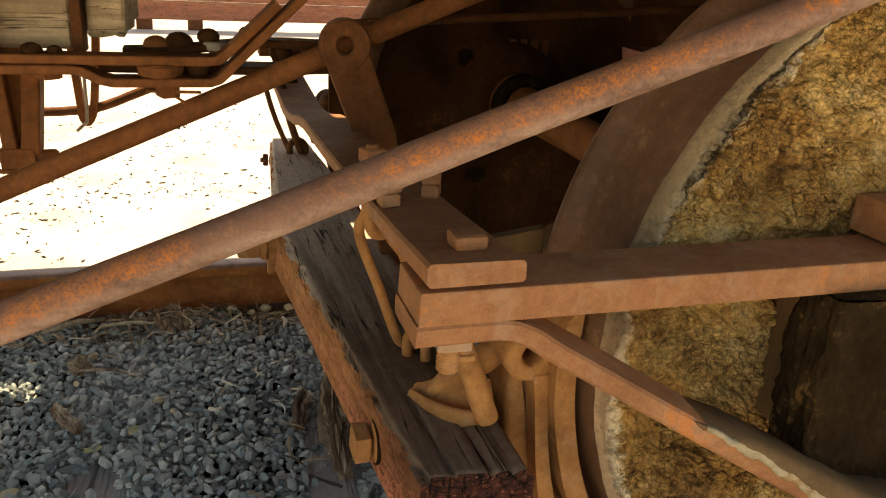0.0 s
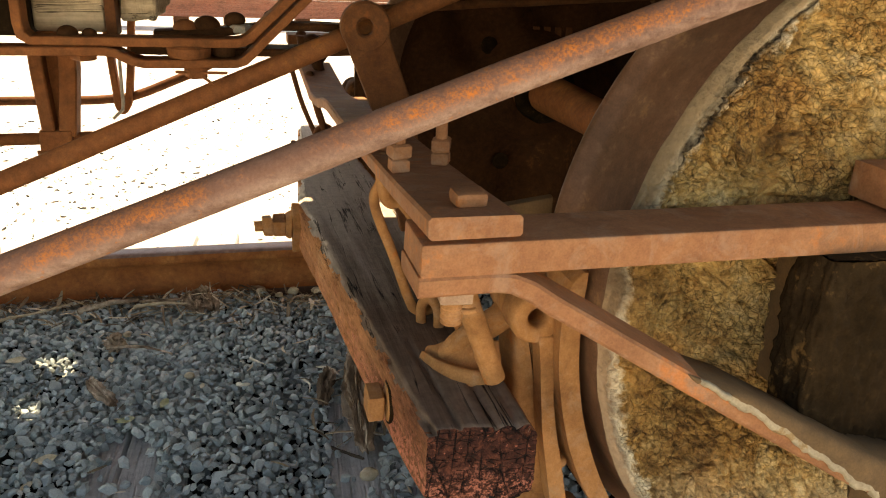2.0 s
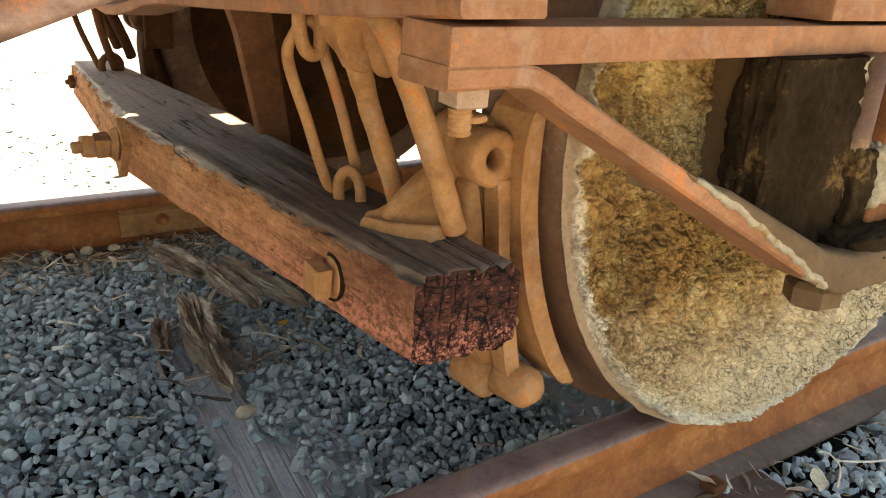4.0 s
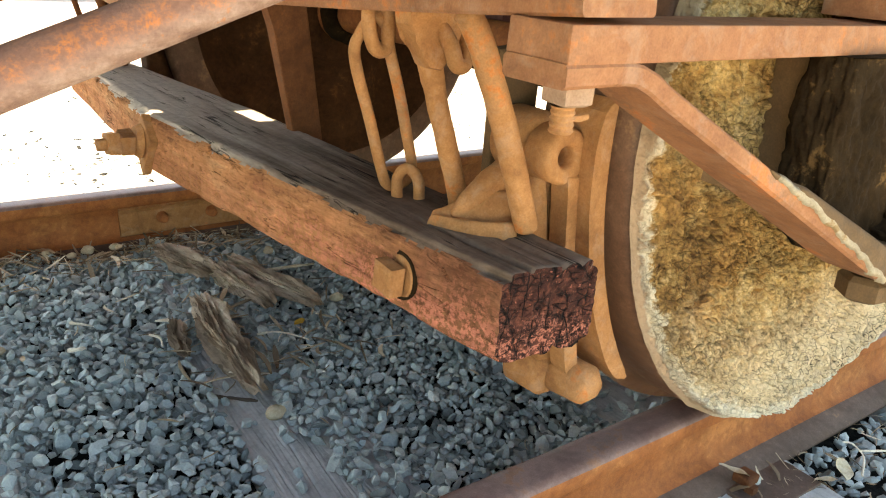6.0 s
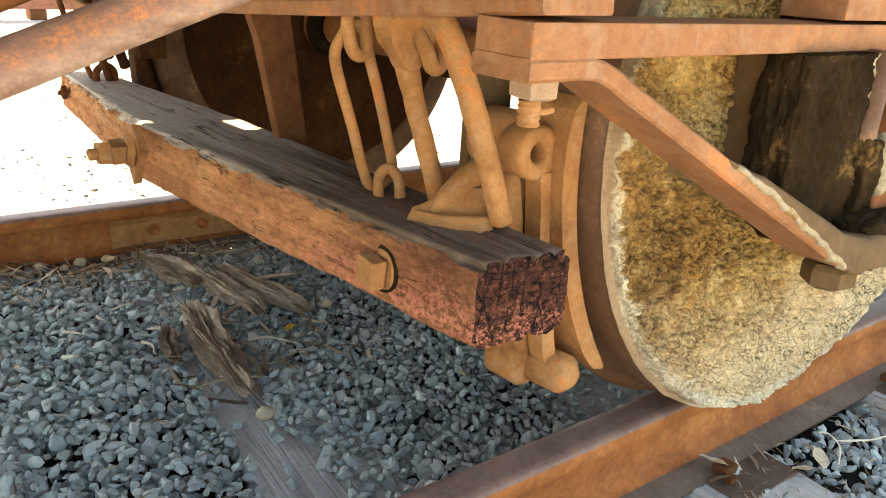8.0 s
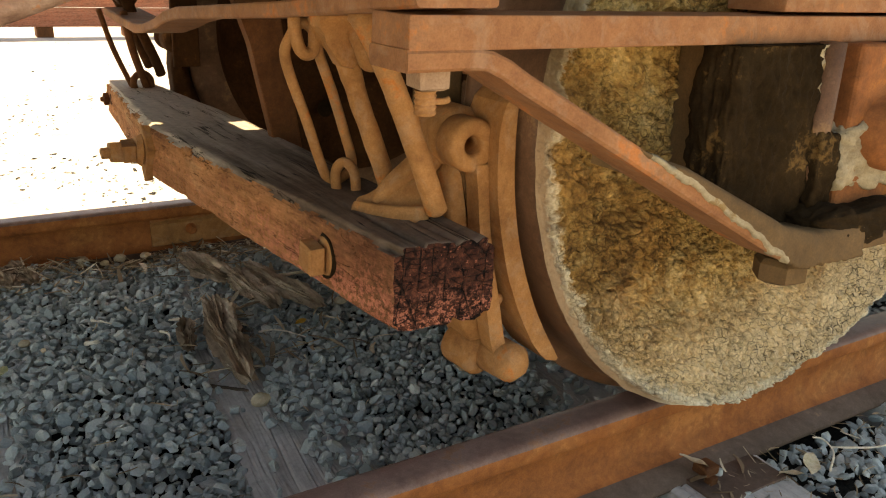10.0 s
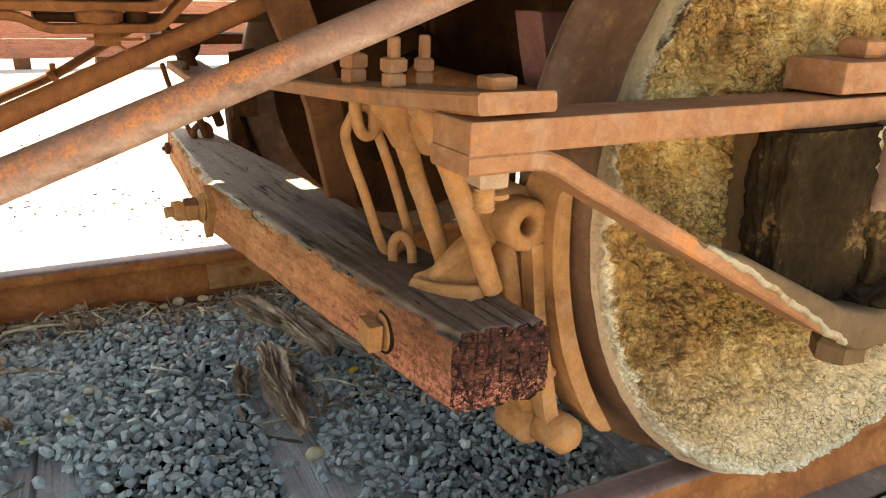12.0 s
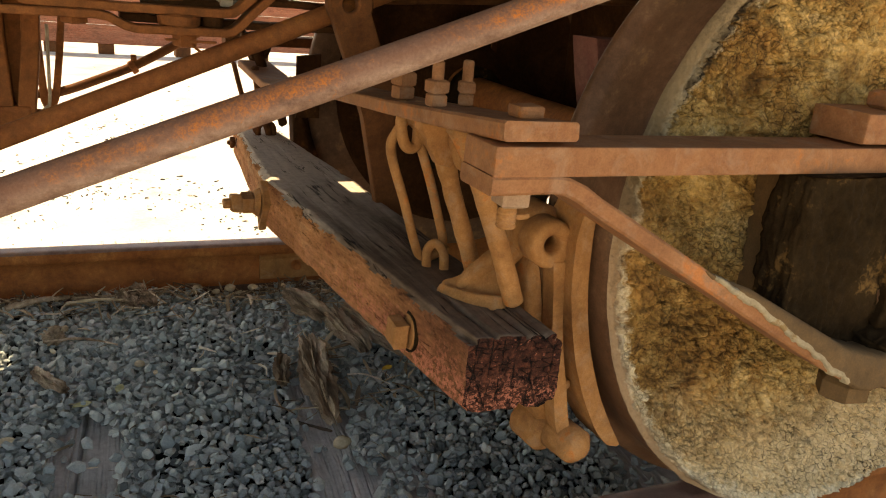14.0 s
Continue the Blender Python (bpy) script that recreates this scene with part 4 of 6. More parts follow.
def wheelset(WC, crusted):
    th = thing("wheelset", (WC[0], 0.7175, 0.0), "rust-brown iron wheelset" + (", one wheel caked in yellow-brown mud" if crusted else " at the inner end of the truck, unseen, blocks light"), "wheels", "wheelsets of the truck")

    def wheel(face_y, s, name):
        # s = -1: the outer face looks towards -Y
        f = lambda d: face_y - s * d
        prof = [(0.09, f(0.010)), (0.13, f(0.012)), (0.15, f(0.045)), (0.30, f(0.055)), (0.40, f(0.040)), (0.425, f(0.002)), (0.475, f(0.0)), (0.481, f(0.003)),
                (0.4845, f(0.012)), (0.4855, f(0.060)), (0.488, f(0.098)), (0.494, f(0.106)), (0.508, f(0.115)), (0.511, f(0.122)), (0.508, f(0.130)), (0.495, f(0.140)), (0.425, f(0.142)),
                (0.40, f(0.105)), (0.375, f(0.100)), (0.35, f(0.095)), (0.325, f(0.090)), (0.30, f(0.085)), (0.275, f(0.086)), (0.25, f(0.088)), (0.225, f(0.090)), (0.20, f(0.092)), (0.17, f(0.095)), (0.14, f(0.165)), (0.085, f(0.168))]
        bm = bmesh.new()
        lathe(bm, WC, prof, 128)
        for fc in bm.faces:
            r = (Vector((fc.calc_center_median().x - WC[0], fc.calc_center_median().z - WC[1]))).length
            # Inside the rim the darker iron is used, whose colour holds the shade.
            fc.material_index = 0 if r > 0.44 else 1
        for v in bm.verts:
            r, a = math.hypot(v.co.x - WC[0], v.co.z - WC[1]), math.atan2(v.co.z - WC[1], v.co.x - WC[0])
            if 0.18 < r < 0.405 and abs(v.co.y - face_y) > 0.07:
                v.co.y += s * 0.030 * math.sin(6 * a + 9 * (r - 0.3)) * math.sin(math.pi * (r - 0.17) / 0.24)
        return part(name, bm, [M_TREAD, M_SHADE_IRON], th, smooth=True)

    wheel(-0.112, -1, "wheel")
    far = wheel(1.435 + 0.112, 1, "wheel")
    # dark discs for the shade in core holes, and raised marks, on the inner face of the far wheel
    for hx, hz in ((WC[0] - 0.143, 0.603), (WC[0] - 0.083, 0.250), (WC[0] + 0.17, 0.40)):
        bm = bmesh.new()
        cyl(bm, (hx, 1.452, hz), (hx, 1.449, hz), 0.026, 0.026, 20)
        part("core_hole", bm, M_GREASE, far, "dark disc painted for the shade in a core hole")
    for k in range(4):
        bm = bmesh.new()
        box(bm, (WC[0] - 0.01 + 0.035 * k, 1.443, 0.61), (WC[0] + 0.01 + 0.035 * k, 1.452, 0.66), 0.003)
        part("cast_mark", bm, M_BROWN, far)
    bm = bmesh.new()
    tube(bm, [(WC[0], y, WC[1]) for y in (-0.28, -0.118, -0.116, 0.052, 0.066, 0.4, 0.7, 1.0, 1.36, 1.384, 1.551, 1.553, 1.7)], [0.050, 0.050, 0.0875, 0.0875, 0.062, 0.055, 0.050, 0.050, 0.058, 0.0875, 0.0875, 0.050, 0.050], 28)
    part("axle", bm, M_ORANGE, th, smooth=True)
    bm = bmesh.new()
    ring_hole(bm, WC, 1.31, 1.365, 0.088, 0.054, 40, 0.010)
    roughen(bm, 0.004, 30)
    part("hub_collar", bm, M_GREASE, far, "dark greasy collar round the axle", smooth=True)

    if not crusted:
        return
    # mud crust over the outer face of the near wheel
    bm = bmesh.new()
    NR, NT = 290, 1200
    rings = []
    for i in range(NR + 1):
        r0 = lerp(0.06, 0.4865, (i / NR) ** 0.8)
        ring = []
        for k in range(NT):
            # finer on the side that shows
            a = radians(lerp(75, 295, k / (NT * 0.86)) if k < NT * 0.86 else lerp(295, 435, (k - NT * 0.86) / (NT * 0.14)))
            ca, sa = math.cos(a), math.sin(a)
            r = r0
            q = Vector((WC[0] + r * ca, 0, WC[1] + r * sa))
            e = (r - 0.40) / 0.084
            if i > NR * 0.8:
                r += 0.0022 * noise.fractal(Vector((ca * 9, sa * 9, 3)), 0.9, 2.0, 3) * max(0, e) - 0.001 * max(0, e)
            big = noise.fractal(q * 5.5, 1.0, 2.0, 3)
            wv = Vector((noise.noise(q * 14), 0, noise.noise(q * 14 + Vector((9, 9, 9))))) * 0.05
            mid = noise.fractal((q + wv) * 20 + Vector((3, 0, 1)), 0.9, 2.1, 3)
            fine = noise.noise(q * 85)
            vd = noise.voronoi((q + wv * 0.35) * 42)[0]
            lump = min(1.0, (vd[1] - vd[0]) * 4.0) * (1.1 - vd[0]) - 0.5
            ca1 = max(0.0, 1 - (vd[1] - vd[0]) / 0.14)
            vd = noise.voronoi((q + wv * 0.2) * 84 + Vector((5, 0, 5)))[0]
            grit = min(1.0, (vd[1] - vd[0]) * 5.0) * (1.1 - vd[0]) - 0.5
            ca2 = max(0.0, 1 - (vd[1] - vd[0]) / 0.20)
            gate = max(0.0, min(1.0, 0.5 + 1.6 * noise.noise(q * 6 + Vector((4, 0, 2)))))
            # thin wandering cracks, and one long crack inside the upper rim
            c1 = max(0.0, 1 - abs(noise.noise((q + wv) * 19 + Vector((2, 0, 6)))) / 0.045) * gate
            lc = 0.0
            if ca < 0 and sa > 0.35:
                lc = max(0.0, 1 - abs(r0 - 0.468 - 0.005 * noise.fractal(Vector((ca * 9, sa * 9, 1)), 1.0, 2.0, 3)) / 0.0030)
            lowright = max(0.0, min(1.0, (0.25 - (r * sa) * 1.6 + r * ca * 0.5)))
            th_c = 0.016 + 0.026 * lowright * min(1.0, (0.4865 - r0) / 0.06) + 0.014 * big + 0.011 * mid * (1 - 0.8 * lowright) + 0.0008 * fine + 0.0075 * lump * (0.35 + 0.65 * gate) + 0.0030 * grit
            broken = max(0.0, min(1.0, 0.45 + 1.9 * noise.noise(q * 9 + Vector((7, 0, 3)))))
            th_c -= 0.009 * c1 + 0.005 * lc + (0.008 * ca1 + 0.003 * ca2) * max(broken, min(1.0, lowright * 1.6))
            th_c += 0.018 * max(0.0, 1 - r / 0.34)
            if ca < 0 and sa > 0.3 and r0 > 0.470:
                th_c = lerp(th_c, 0.013, min(1.0, (sa - 0.3) * 5))
            if ca < 0 and sa < 0.1:
                rb = 0.478 - 0.013 * max(0.0, 1 - abs(math.degrees(a) - 216) / 26) + 0.004 * noise.fractal(Vector((ca * 14, sa * 14, 6)), 0.8, 2.1, 4)
                if r0 > rb:
                    th_c = lerp(th_c, 0.006, min(1.0, (r0 - rb) / 0.004))
            if r0 > 0.478:
                th_c *= max(0.0, (0.4865 - r0) / 0.0085) ** 0.6
            # a smooth pressed dimple low on the face
            dm = math.hypot((q.x - 0.628 + 0.5 * (q.z - 0.108)) / 0.022, (q.z - 0.108 - 0.5 * (q.x - 0.628)) / 0.015)
            if dm < 1:
                th_c = lerp(0.030, th_c, dm ** 4)
            p = Vector((WC[0] + r * ca, -0.113 - max(0.001, th_c), WC[1] + r * sa))
            ring.append(bm.verts.new(p))
        rings.append(ring)
    for a, b in zip(rings, rings[1:]):
        for k in range(NT):
            bm.faces.new((a[k], a[(k + 1) % NT], b[(k + 1) % NT], b[k]))
    part("mud_crust", bm, M_CRUST, th, "cracked yellow-brown dried mud with a pale rim", smooth=True)


wheelset(WC, True)
# Second wheelset, out of view, added to block light behind the first.
wheelset((2.25, WR), False)


# ---- truck frame ----
def truck_frame():
    th = thing("truck_frame", (0.5, 0.72, 0.3), "iron truck frame of bolted flat bars, faded red oxide", "truck frame")
    bm = bmesh.new()
    box(bm, (-0.039, -0.226, 0.6040), (2.95, -0.149, 0.6370), 0.003)
    roughen(bm, 0.0012, 14)
    part("top_bar", bm, M_BAR, th)
    bm = bmesh.new()
    box(bm, (-0.03, 1.58, 0.58), (2.95, 1.655, 0.61), 0.003)
    part("top_bar", bm, M_BROWN, th)
    # end cross bar, joggled down towards its far end
    bm = bmesh.new()
    pts = [(0.011, -0.229, 0.6535), (0.012, -0.05, 0.6365), (0.015, 0.15, 0.619), (0.018, 0.40, 0.601), (0.023, 0.68, 0.582), (0.024, 0.78, 0.569), (0.026, 0.88, 0.548), (0.029, 1.0, 0.530), (0.030, 1.10, 0.522), (0.032, 1.20, 0.525), (0.036, 1.48, 0.536)]
    flat_bar(bm, pts, 0.090, 0.021, (1, 0, 0), 0.003)
    roughen(bm, 0.001, 12)
    cross = part("cross_bar", bm, M_BAR, th)

    # bolts on the cross bar
    def stud(x, y, z, s, h, nuts, turn):
        bm = bmesh.new()
        cyl(bm, (x, y, z - 0.012), (x, y, z + h), s * 0.34, s * 0.34, 14, 0.002)
        b = part("bolt", bm, M_BAR, cross)
        for i in range(nuts):
            bm = bmesh.new()
            nut(bm, (x, y, z + 0.0012 + i * s * 0.75), (0, 0, 1), s * (1.0 - 0.08 * (i == 0)), s * 0.73, 4, turn + 0.12 * i, 0.0022)
            roughen(bm, 0.0012, 50)
            part("nut", bm, M_BAR, b)

    stud(-0.017, -0.008, 0.6435, 0.0225, 0.058, 2, 0.85)
    stud(0.042, 0.030, 0.6405, 0.0215, 0.060, 2, 0.35)
    stud(-0.002, 0.150, 0.6305, 0.026, 0.044, 2, 0.95)
    bm = bmesh.new()
    box(bm, (0.000, -0.196, 0.660), (0.032, -0.166, 0.6745), 0.005, 2)
    roughen(bm, 0.002, 40)
    part("bolt_head", bm, M_BAR, cross)

    # lower brace: flat under the bar end, then down to the pedestal foot
    bm = bmesh.new()
    zz = 0.5950
    pts = [(-0.041, -0.189, zz), (0.035, -0.189, zz), (0.052, -0.190, zz - 0.002), (0.070, -0.192, zz - 0.010), (0.090, -0.196, 0.5715), (0.155, -0.209, 0.534), (0.29, -0.235, 0.455), (0.435, -0.262, 0.3705), (0.470, -0.263, 0.353), (0.51, -0.264, 0.346), (0.85, -0.264, 0.346)]
    flat_bar(bm, pts, 0.078, 0.0205, (0, 1, 0), 0.003)
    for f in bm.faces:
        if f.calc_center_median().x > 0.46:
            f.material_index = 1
    roughen(bm, 0.001, 14)
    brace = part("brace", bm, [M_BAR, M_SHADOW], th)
    # grease and mud that lap over the front of the brace, with a pale broken edge
    bm = bmesh.new()
    n = 150
    rows = []

    def along(x, pts):
        for (a, p), (b, q) in zip(pts, pts[1:]):
            if x <= b:
                return lerp(p, q, max(0.0, (x - a) / (b - a)))
        return pts[-1][1]

    for i in range(n + 1):
        x = lerp(0.232, 0.62, i / n)
        yf = along(x, ((0.232, -0.262), (0.29, -0.276), (0.435, -0.303), (0.51, -0.308), (0.62, -0.308)))
        zp = along(x, ((0.232, 0.494), (0.30, 0.456), (0.46, 0.347), (0.49, 0.334), (0.62, 0.330)))
        zt = along(x, ((0.232, 0.497), (0.30, 0.474), (0.46, 0.391), (0.52, 0.376), (0.62, 0.374)))
        lip = 0.006 * noise.fractal(Vector((x * 45, 4, 1)), 0.6, 2.3, 4)
        w = 0.0015 * noise.noise(Vector((x * 40, 1, 5)))
        row = []
        for k, (dy, z) in enumerate(((0.008, zp - 0.002 + lip), (-0.001, zp - 0.001 + lip), (-0.003, zp + 0.003 + lip), (0.000, zp + 0.008 + lip * 0.6), (w, lerp(zp, zt, 0.55)),
                                     (0.003 + w, zt - 0.004), (0.010, zt), (0.035, zt + w - 0.002), (0.075, zt - 0.004), (0.078, zt - 0.03))):
            z = min(z, zt + 0.002) if k < 5 else z
            row.append(bm.verts.new((x, yf + dy, z)))
        rows.append(row)
    for i, (a, b) in enumerate(zip(rows, rows[1:])):
        for k in range(9):
            f = bm.faces.new((a[k], a[k + 1], b[k + 1], b[k]))
            f.material_index = 1 if k < 3 and 4 < i < n * 0.60 else 0
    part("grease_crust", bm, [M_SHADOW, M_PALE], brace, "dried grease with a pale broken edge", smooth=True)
    bm = bmesh.new()
    nut(bm, (0.505, -0.268, 0.336), (0, 0, -1), 0.060, 0.036, 6, 0.15, 0.007)
    roughen(bm, 0.002, 30)
    part("pedestal_nut", bm, M_SHADOW, brace, "greasy brown nut")

    # pinch bolt under the bar end
    bm = bmesh.new()
    nut(bm, (0.004, -0.188, 0.5845), (0, 0, -1), 0.032, 0.022, 4, 0.85, 0.003)
    roughen(bm, 0.0015, 50)
    pn = part("nut", bm, M_DUSTY, th, "dusty pale square nut")
    bm = bmesh.new()
    zt = 0.562
    prof = []
    for i in range(5):
        prof += [(0.0118, zt - 0.0055 * i), (0.0102, zt - 0.0055 * i - 0.0027)]
    rings = [[bm.verts.new((0.003 + r * math.cos(2 * math.pi * k / 16), -0.186 + r * math.sin(2 * math.pi * k / 16), z)) for k in range(16)] for r, z in prof]
    for a, b in zip(rings, rings[1:]):
        for k in range(16):
            bm.faces.new((a[k], a[(k + 1) % 16], b[(k + 1) % 16], b[k]))
    bm.faces.new(rings[-1])
    part("threaded_end", bm, M_OCHRE, pn)
    bm = bmesh.new()
    tube(bm, curve_pts([(0.003, -0.186, 0.552), (0.018, -0.192, 0.551), (0.026, -0.194, 0.553)], 5), 0.0035, 8)
    part("split_pin", bm, M_OCHRE, pn)

    # packing block on the bar with its bolt
    bm = bmesh.new()
    prism(bm, [(0.486, 0.6405), (0.488, 0.681), (0.90, 0.681), (0.90, 0.6405)], "y", -0.226, -0.135, 0.004)
    roughen(bm, 0.0015, 20)
    part("packing_block", bm, M_BAR, th)
    bm = bmesh.new()
    nut(bm, (0.575, -0.180, 0.682), (0, 0, 1), 0.040, 0.024, 4, 0.78, 0.004)
    part("nut", bm, M_BAR, th)

    # pedestal leg, tie rod and journal box
    bm = bmesh.new()
    prism(bm, [(0.410, 0.606), (0.410, 0.415), (0.47, 0.368), (0.555, 0.352), (0.555, 0.606)], "y", -0.214, -0.134, 0.006)
    roughen(bm, 0.001, 14)
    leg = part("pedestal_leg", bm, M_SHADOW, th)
    bm = bmesh.new()
    blob(bm, (0.392, -0.246, 0.30), (0.560, -0.180, 0.655), 44, 0.006, 20, 2.0, 0.005)
    for v in bm.verts:
        low = 0.348 if v.co.x > 0.475 else lerp(0.398, 0.348, (v.co.x - 0.41) / 0.065)
        v.co.z = max(low, min(0.6035, v.co.z))
    for f in bm.faces:
        c = f.calc_center_median()
        k = noise.fractal(c * 28, 1.0, 2.0, 3)
        if c.x + 0.02 * k + 0.05 * (c.z - 0.5) > 0.559 and c.z > 0.44:
            f.material_index = 1
    part("grease_cake", bm, [M_GREASE, M_PALE], leg, "thick cracked dark grease, pale at its edge", smooth=True)
    bm = bmesh.new()
    cyl(bm, (0.574, -0.240, 0.34), (0.574, -0.240, 0.606), 0.0165, 0.0165, 20)
    part("tie_rod", bm, M_TREAD, th, smooth=True)
    bm = bmesh.new()
    blob(bm, (0.556, -0.262, 0.39), (0.600, -0.215, 0.490), 14, 0.005, 30, 7.0, 0.004)
    part("grease_cake", bm, M_GREASE, leg, "thick cracked dark grease", smooth=True)
    bm = bmesh.new()
    box(bm, (0.612, -0.258, 0.385), (0.83, -0.12, 0.604), 0.008, 3)
    bmesh.ops.subdivide_edges(bm, edges=bm.edges, cuts=3, use_grid_fill=True)
    roughen(bm, 0.003, 14, 4.0)
    jb = part("journal_box", bm, M_ORANGE, th, "rust-stained journal box")
    bm = bmesh.new()
    blob(bm, (0.600, -0.264, 0.41), (0.80, -0.20, 0.50), 24, 0.010, 26, 9.0, 0.005)
    part("pale_crust", bm, M_PALE, jb, "pale broken crust", smooth=True)
    bm = bmesh.new()
    blob(bm, (0.53, -0.300, 0.343), (0.86, -0.20, 0.392), 30, 0.007, 18, 6.0, 0.004)
    part("mud_cake", bm, M_GREASE, th, "mud and grease caked round the pedestal foot", smooth=True)
    bm = bmesh.new()
    box(bm, (0.86, -0.215, 0.33), (0.98, -0.125, 0.606), 0.010, 3)
    part("pedestal_leg", bm, M_BROWN, th)
    # far pedestals
    for x0 in (0.43, 0.86):
        bm = bmesh.new()
        box(bm, (x0, 1.57, 0.28), (x0 + 0.12, 1.66, 0.581), 0.008)
        part("pedestal_leg", bm, M_BROWN, th)
    # transom plate above the axle
    bm = bmesh.new()
    prism(bm, [(0.776, 0.703), (0.800, 0.60), (0.822, 0.50), (0.975, 0.50), (0.985, 0.703)], "y", 0.84, 0.96, 0.008)
    part("transom", bm, M_MAROON, th, "faded maroon painted casting")
    # bolster, an unseen box added to block light, and the cross bar at the other end of the truck
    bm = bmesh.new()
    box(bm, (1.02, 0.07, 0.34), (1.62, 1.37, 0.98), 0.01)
    part("bolster", bm, M_SHADE_IRON, th)
    bm = bmesh.new()
    box(bm, (2.84, -0.21, 0.640), (2.94, 1.65, 0.662), 0.003)
    part("cross_bar", bm, M_BROWN, th)


truck_frame()


# ---- brake hangers and shoe ----
def hanger_link():
    th = thing("hanger_link", (0.04, 0.11, 0.38), "long ochre-rusted iron link hung from the cross bar", "link")
    bm = bmesh.new()
    ring = [(0.000, 0.128, 0.604), (-0.014, 0.134, 0.585), (-0.019, 0.138, 0.556), (0.010, 0.145, 0.478), (0.034, 0.150, 0.410), (0.046, 0.152, 0.389), (0.066, 0.152, 0.388), (0.083, 0.153, 0.406),
            (0.066, 0.146, 0.460), (0.045, 0.137, 0.515), (0.024, 0.130, 0.565), (0.016, 0.126, 0.592)]
    tube(bm, curve_pts(ring, 7, True), 0.0072, 12, True)
    part("long_link", bm, M_OCHRE, th, smooth=True)
    bm = bmesh.new()
    eye = [(-0.010, 0.122, 0.630), (-0.013, 0.120, 0.600), (-0.008, 0.117, 0.574), (0.002, 0.116, 0.566), (0.013, 0.118, 0.576), (0.014, 0.123, 0.630)]
    tube(bm, curve_pts(eye, 7), 0.0085, 12)
    part("eye", bm, M_OCHRE, th, smooth=True)
    bm = bmesh.new()
    st = [(0.052, 0.136, 0.364), (0.050, 0.137, 0.394), (0.053, 0.136, 0.408), (0.061, 0.131, 0.415), (0.069, 0.124, 0.408), (0.072, 0.119, 0.394), (0.072, 0.116, 0.364)]
    tube(bm, curve_pts(st, 7), 0.0075, 12)
    part("staple", bm, M_OCHRE, th, smooth=True)


hanger_link()


def brake_hanger():
    th = thing("brake_hanger", (0.10, 0.0, 0.38), "stout ochre-rusted forked hanger rods above the timber beam", "brake hanger")
    bm = bmesh.new()
    pts = curve_pts([(0.016, 0.056, 0.628), (0.022, 0.057, 0.595), (0.036, 0.060, 0.550), (0.055, 0.063, 0.500), (0.080, 0.068, 0.440), (0.096, 0.070, 0.395), (0.100, 0.071, 0.382)], 6)
    n = len(pts)
    tube(bm, pts, [0.0215 - 0.0085 * min(1.0, i / n * 2.6) for i in range(n)], 16)
    roughen(bm, 0.0012, 30)
    part("rod", bm, M_OCHRE, th, smooth=True)
    bm = bmesh.new()
    pts = curve_pts([(-0.004, -0.046, 0.628), (0.006, -0.048, 0.614), (0.024, -0.050, 0.580), (0.058, -0.054, 0.500), (0.092, -0.057, 0.412), (0.100, -0.057, 0.390)], 6)
    tube(bm, pts, 0.0142, 16)
    roughen(bm, 0.0012, 30)
    part("rod", bm, M_OCHRE, th, smooth=True)
    # cast bracket under the cross bar, with a bent-over hook
    bm = bmesh.new()
    prism(bm, [(-0.020, 0.632), (0.060, 0.628), (0.066, 0.606), (0.058, 0.588), (0.046, 0.582), (0.030, 0.556), (0.012, 0.560), (-0.004, 0.592), (-0.016, 0.606)], "y", 0.030, 0.062, 0.006)
    roughen(bm, 0.002, 30)
    part("bracket", bm, M_OCHRE, th)
    bm = bmesh.new()
    tube(bm, curve_pts([(0.028, 0.040, 0.605), (0.032, 0.022, 0.585), (0.038, 0.018, 0.566), (0.050, 0.020, 0.564), (0.058, 0.026, 0.580), (0.060, 0.040, 0.60)], 6), 0.0095, 12)
    part("hook", bm, M_OCHRE, th, smooth=True)


brake_hanger()


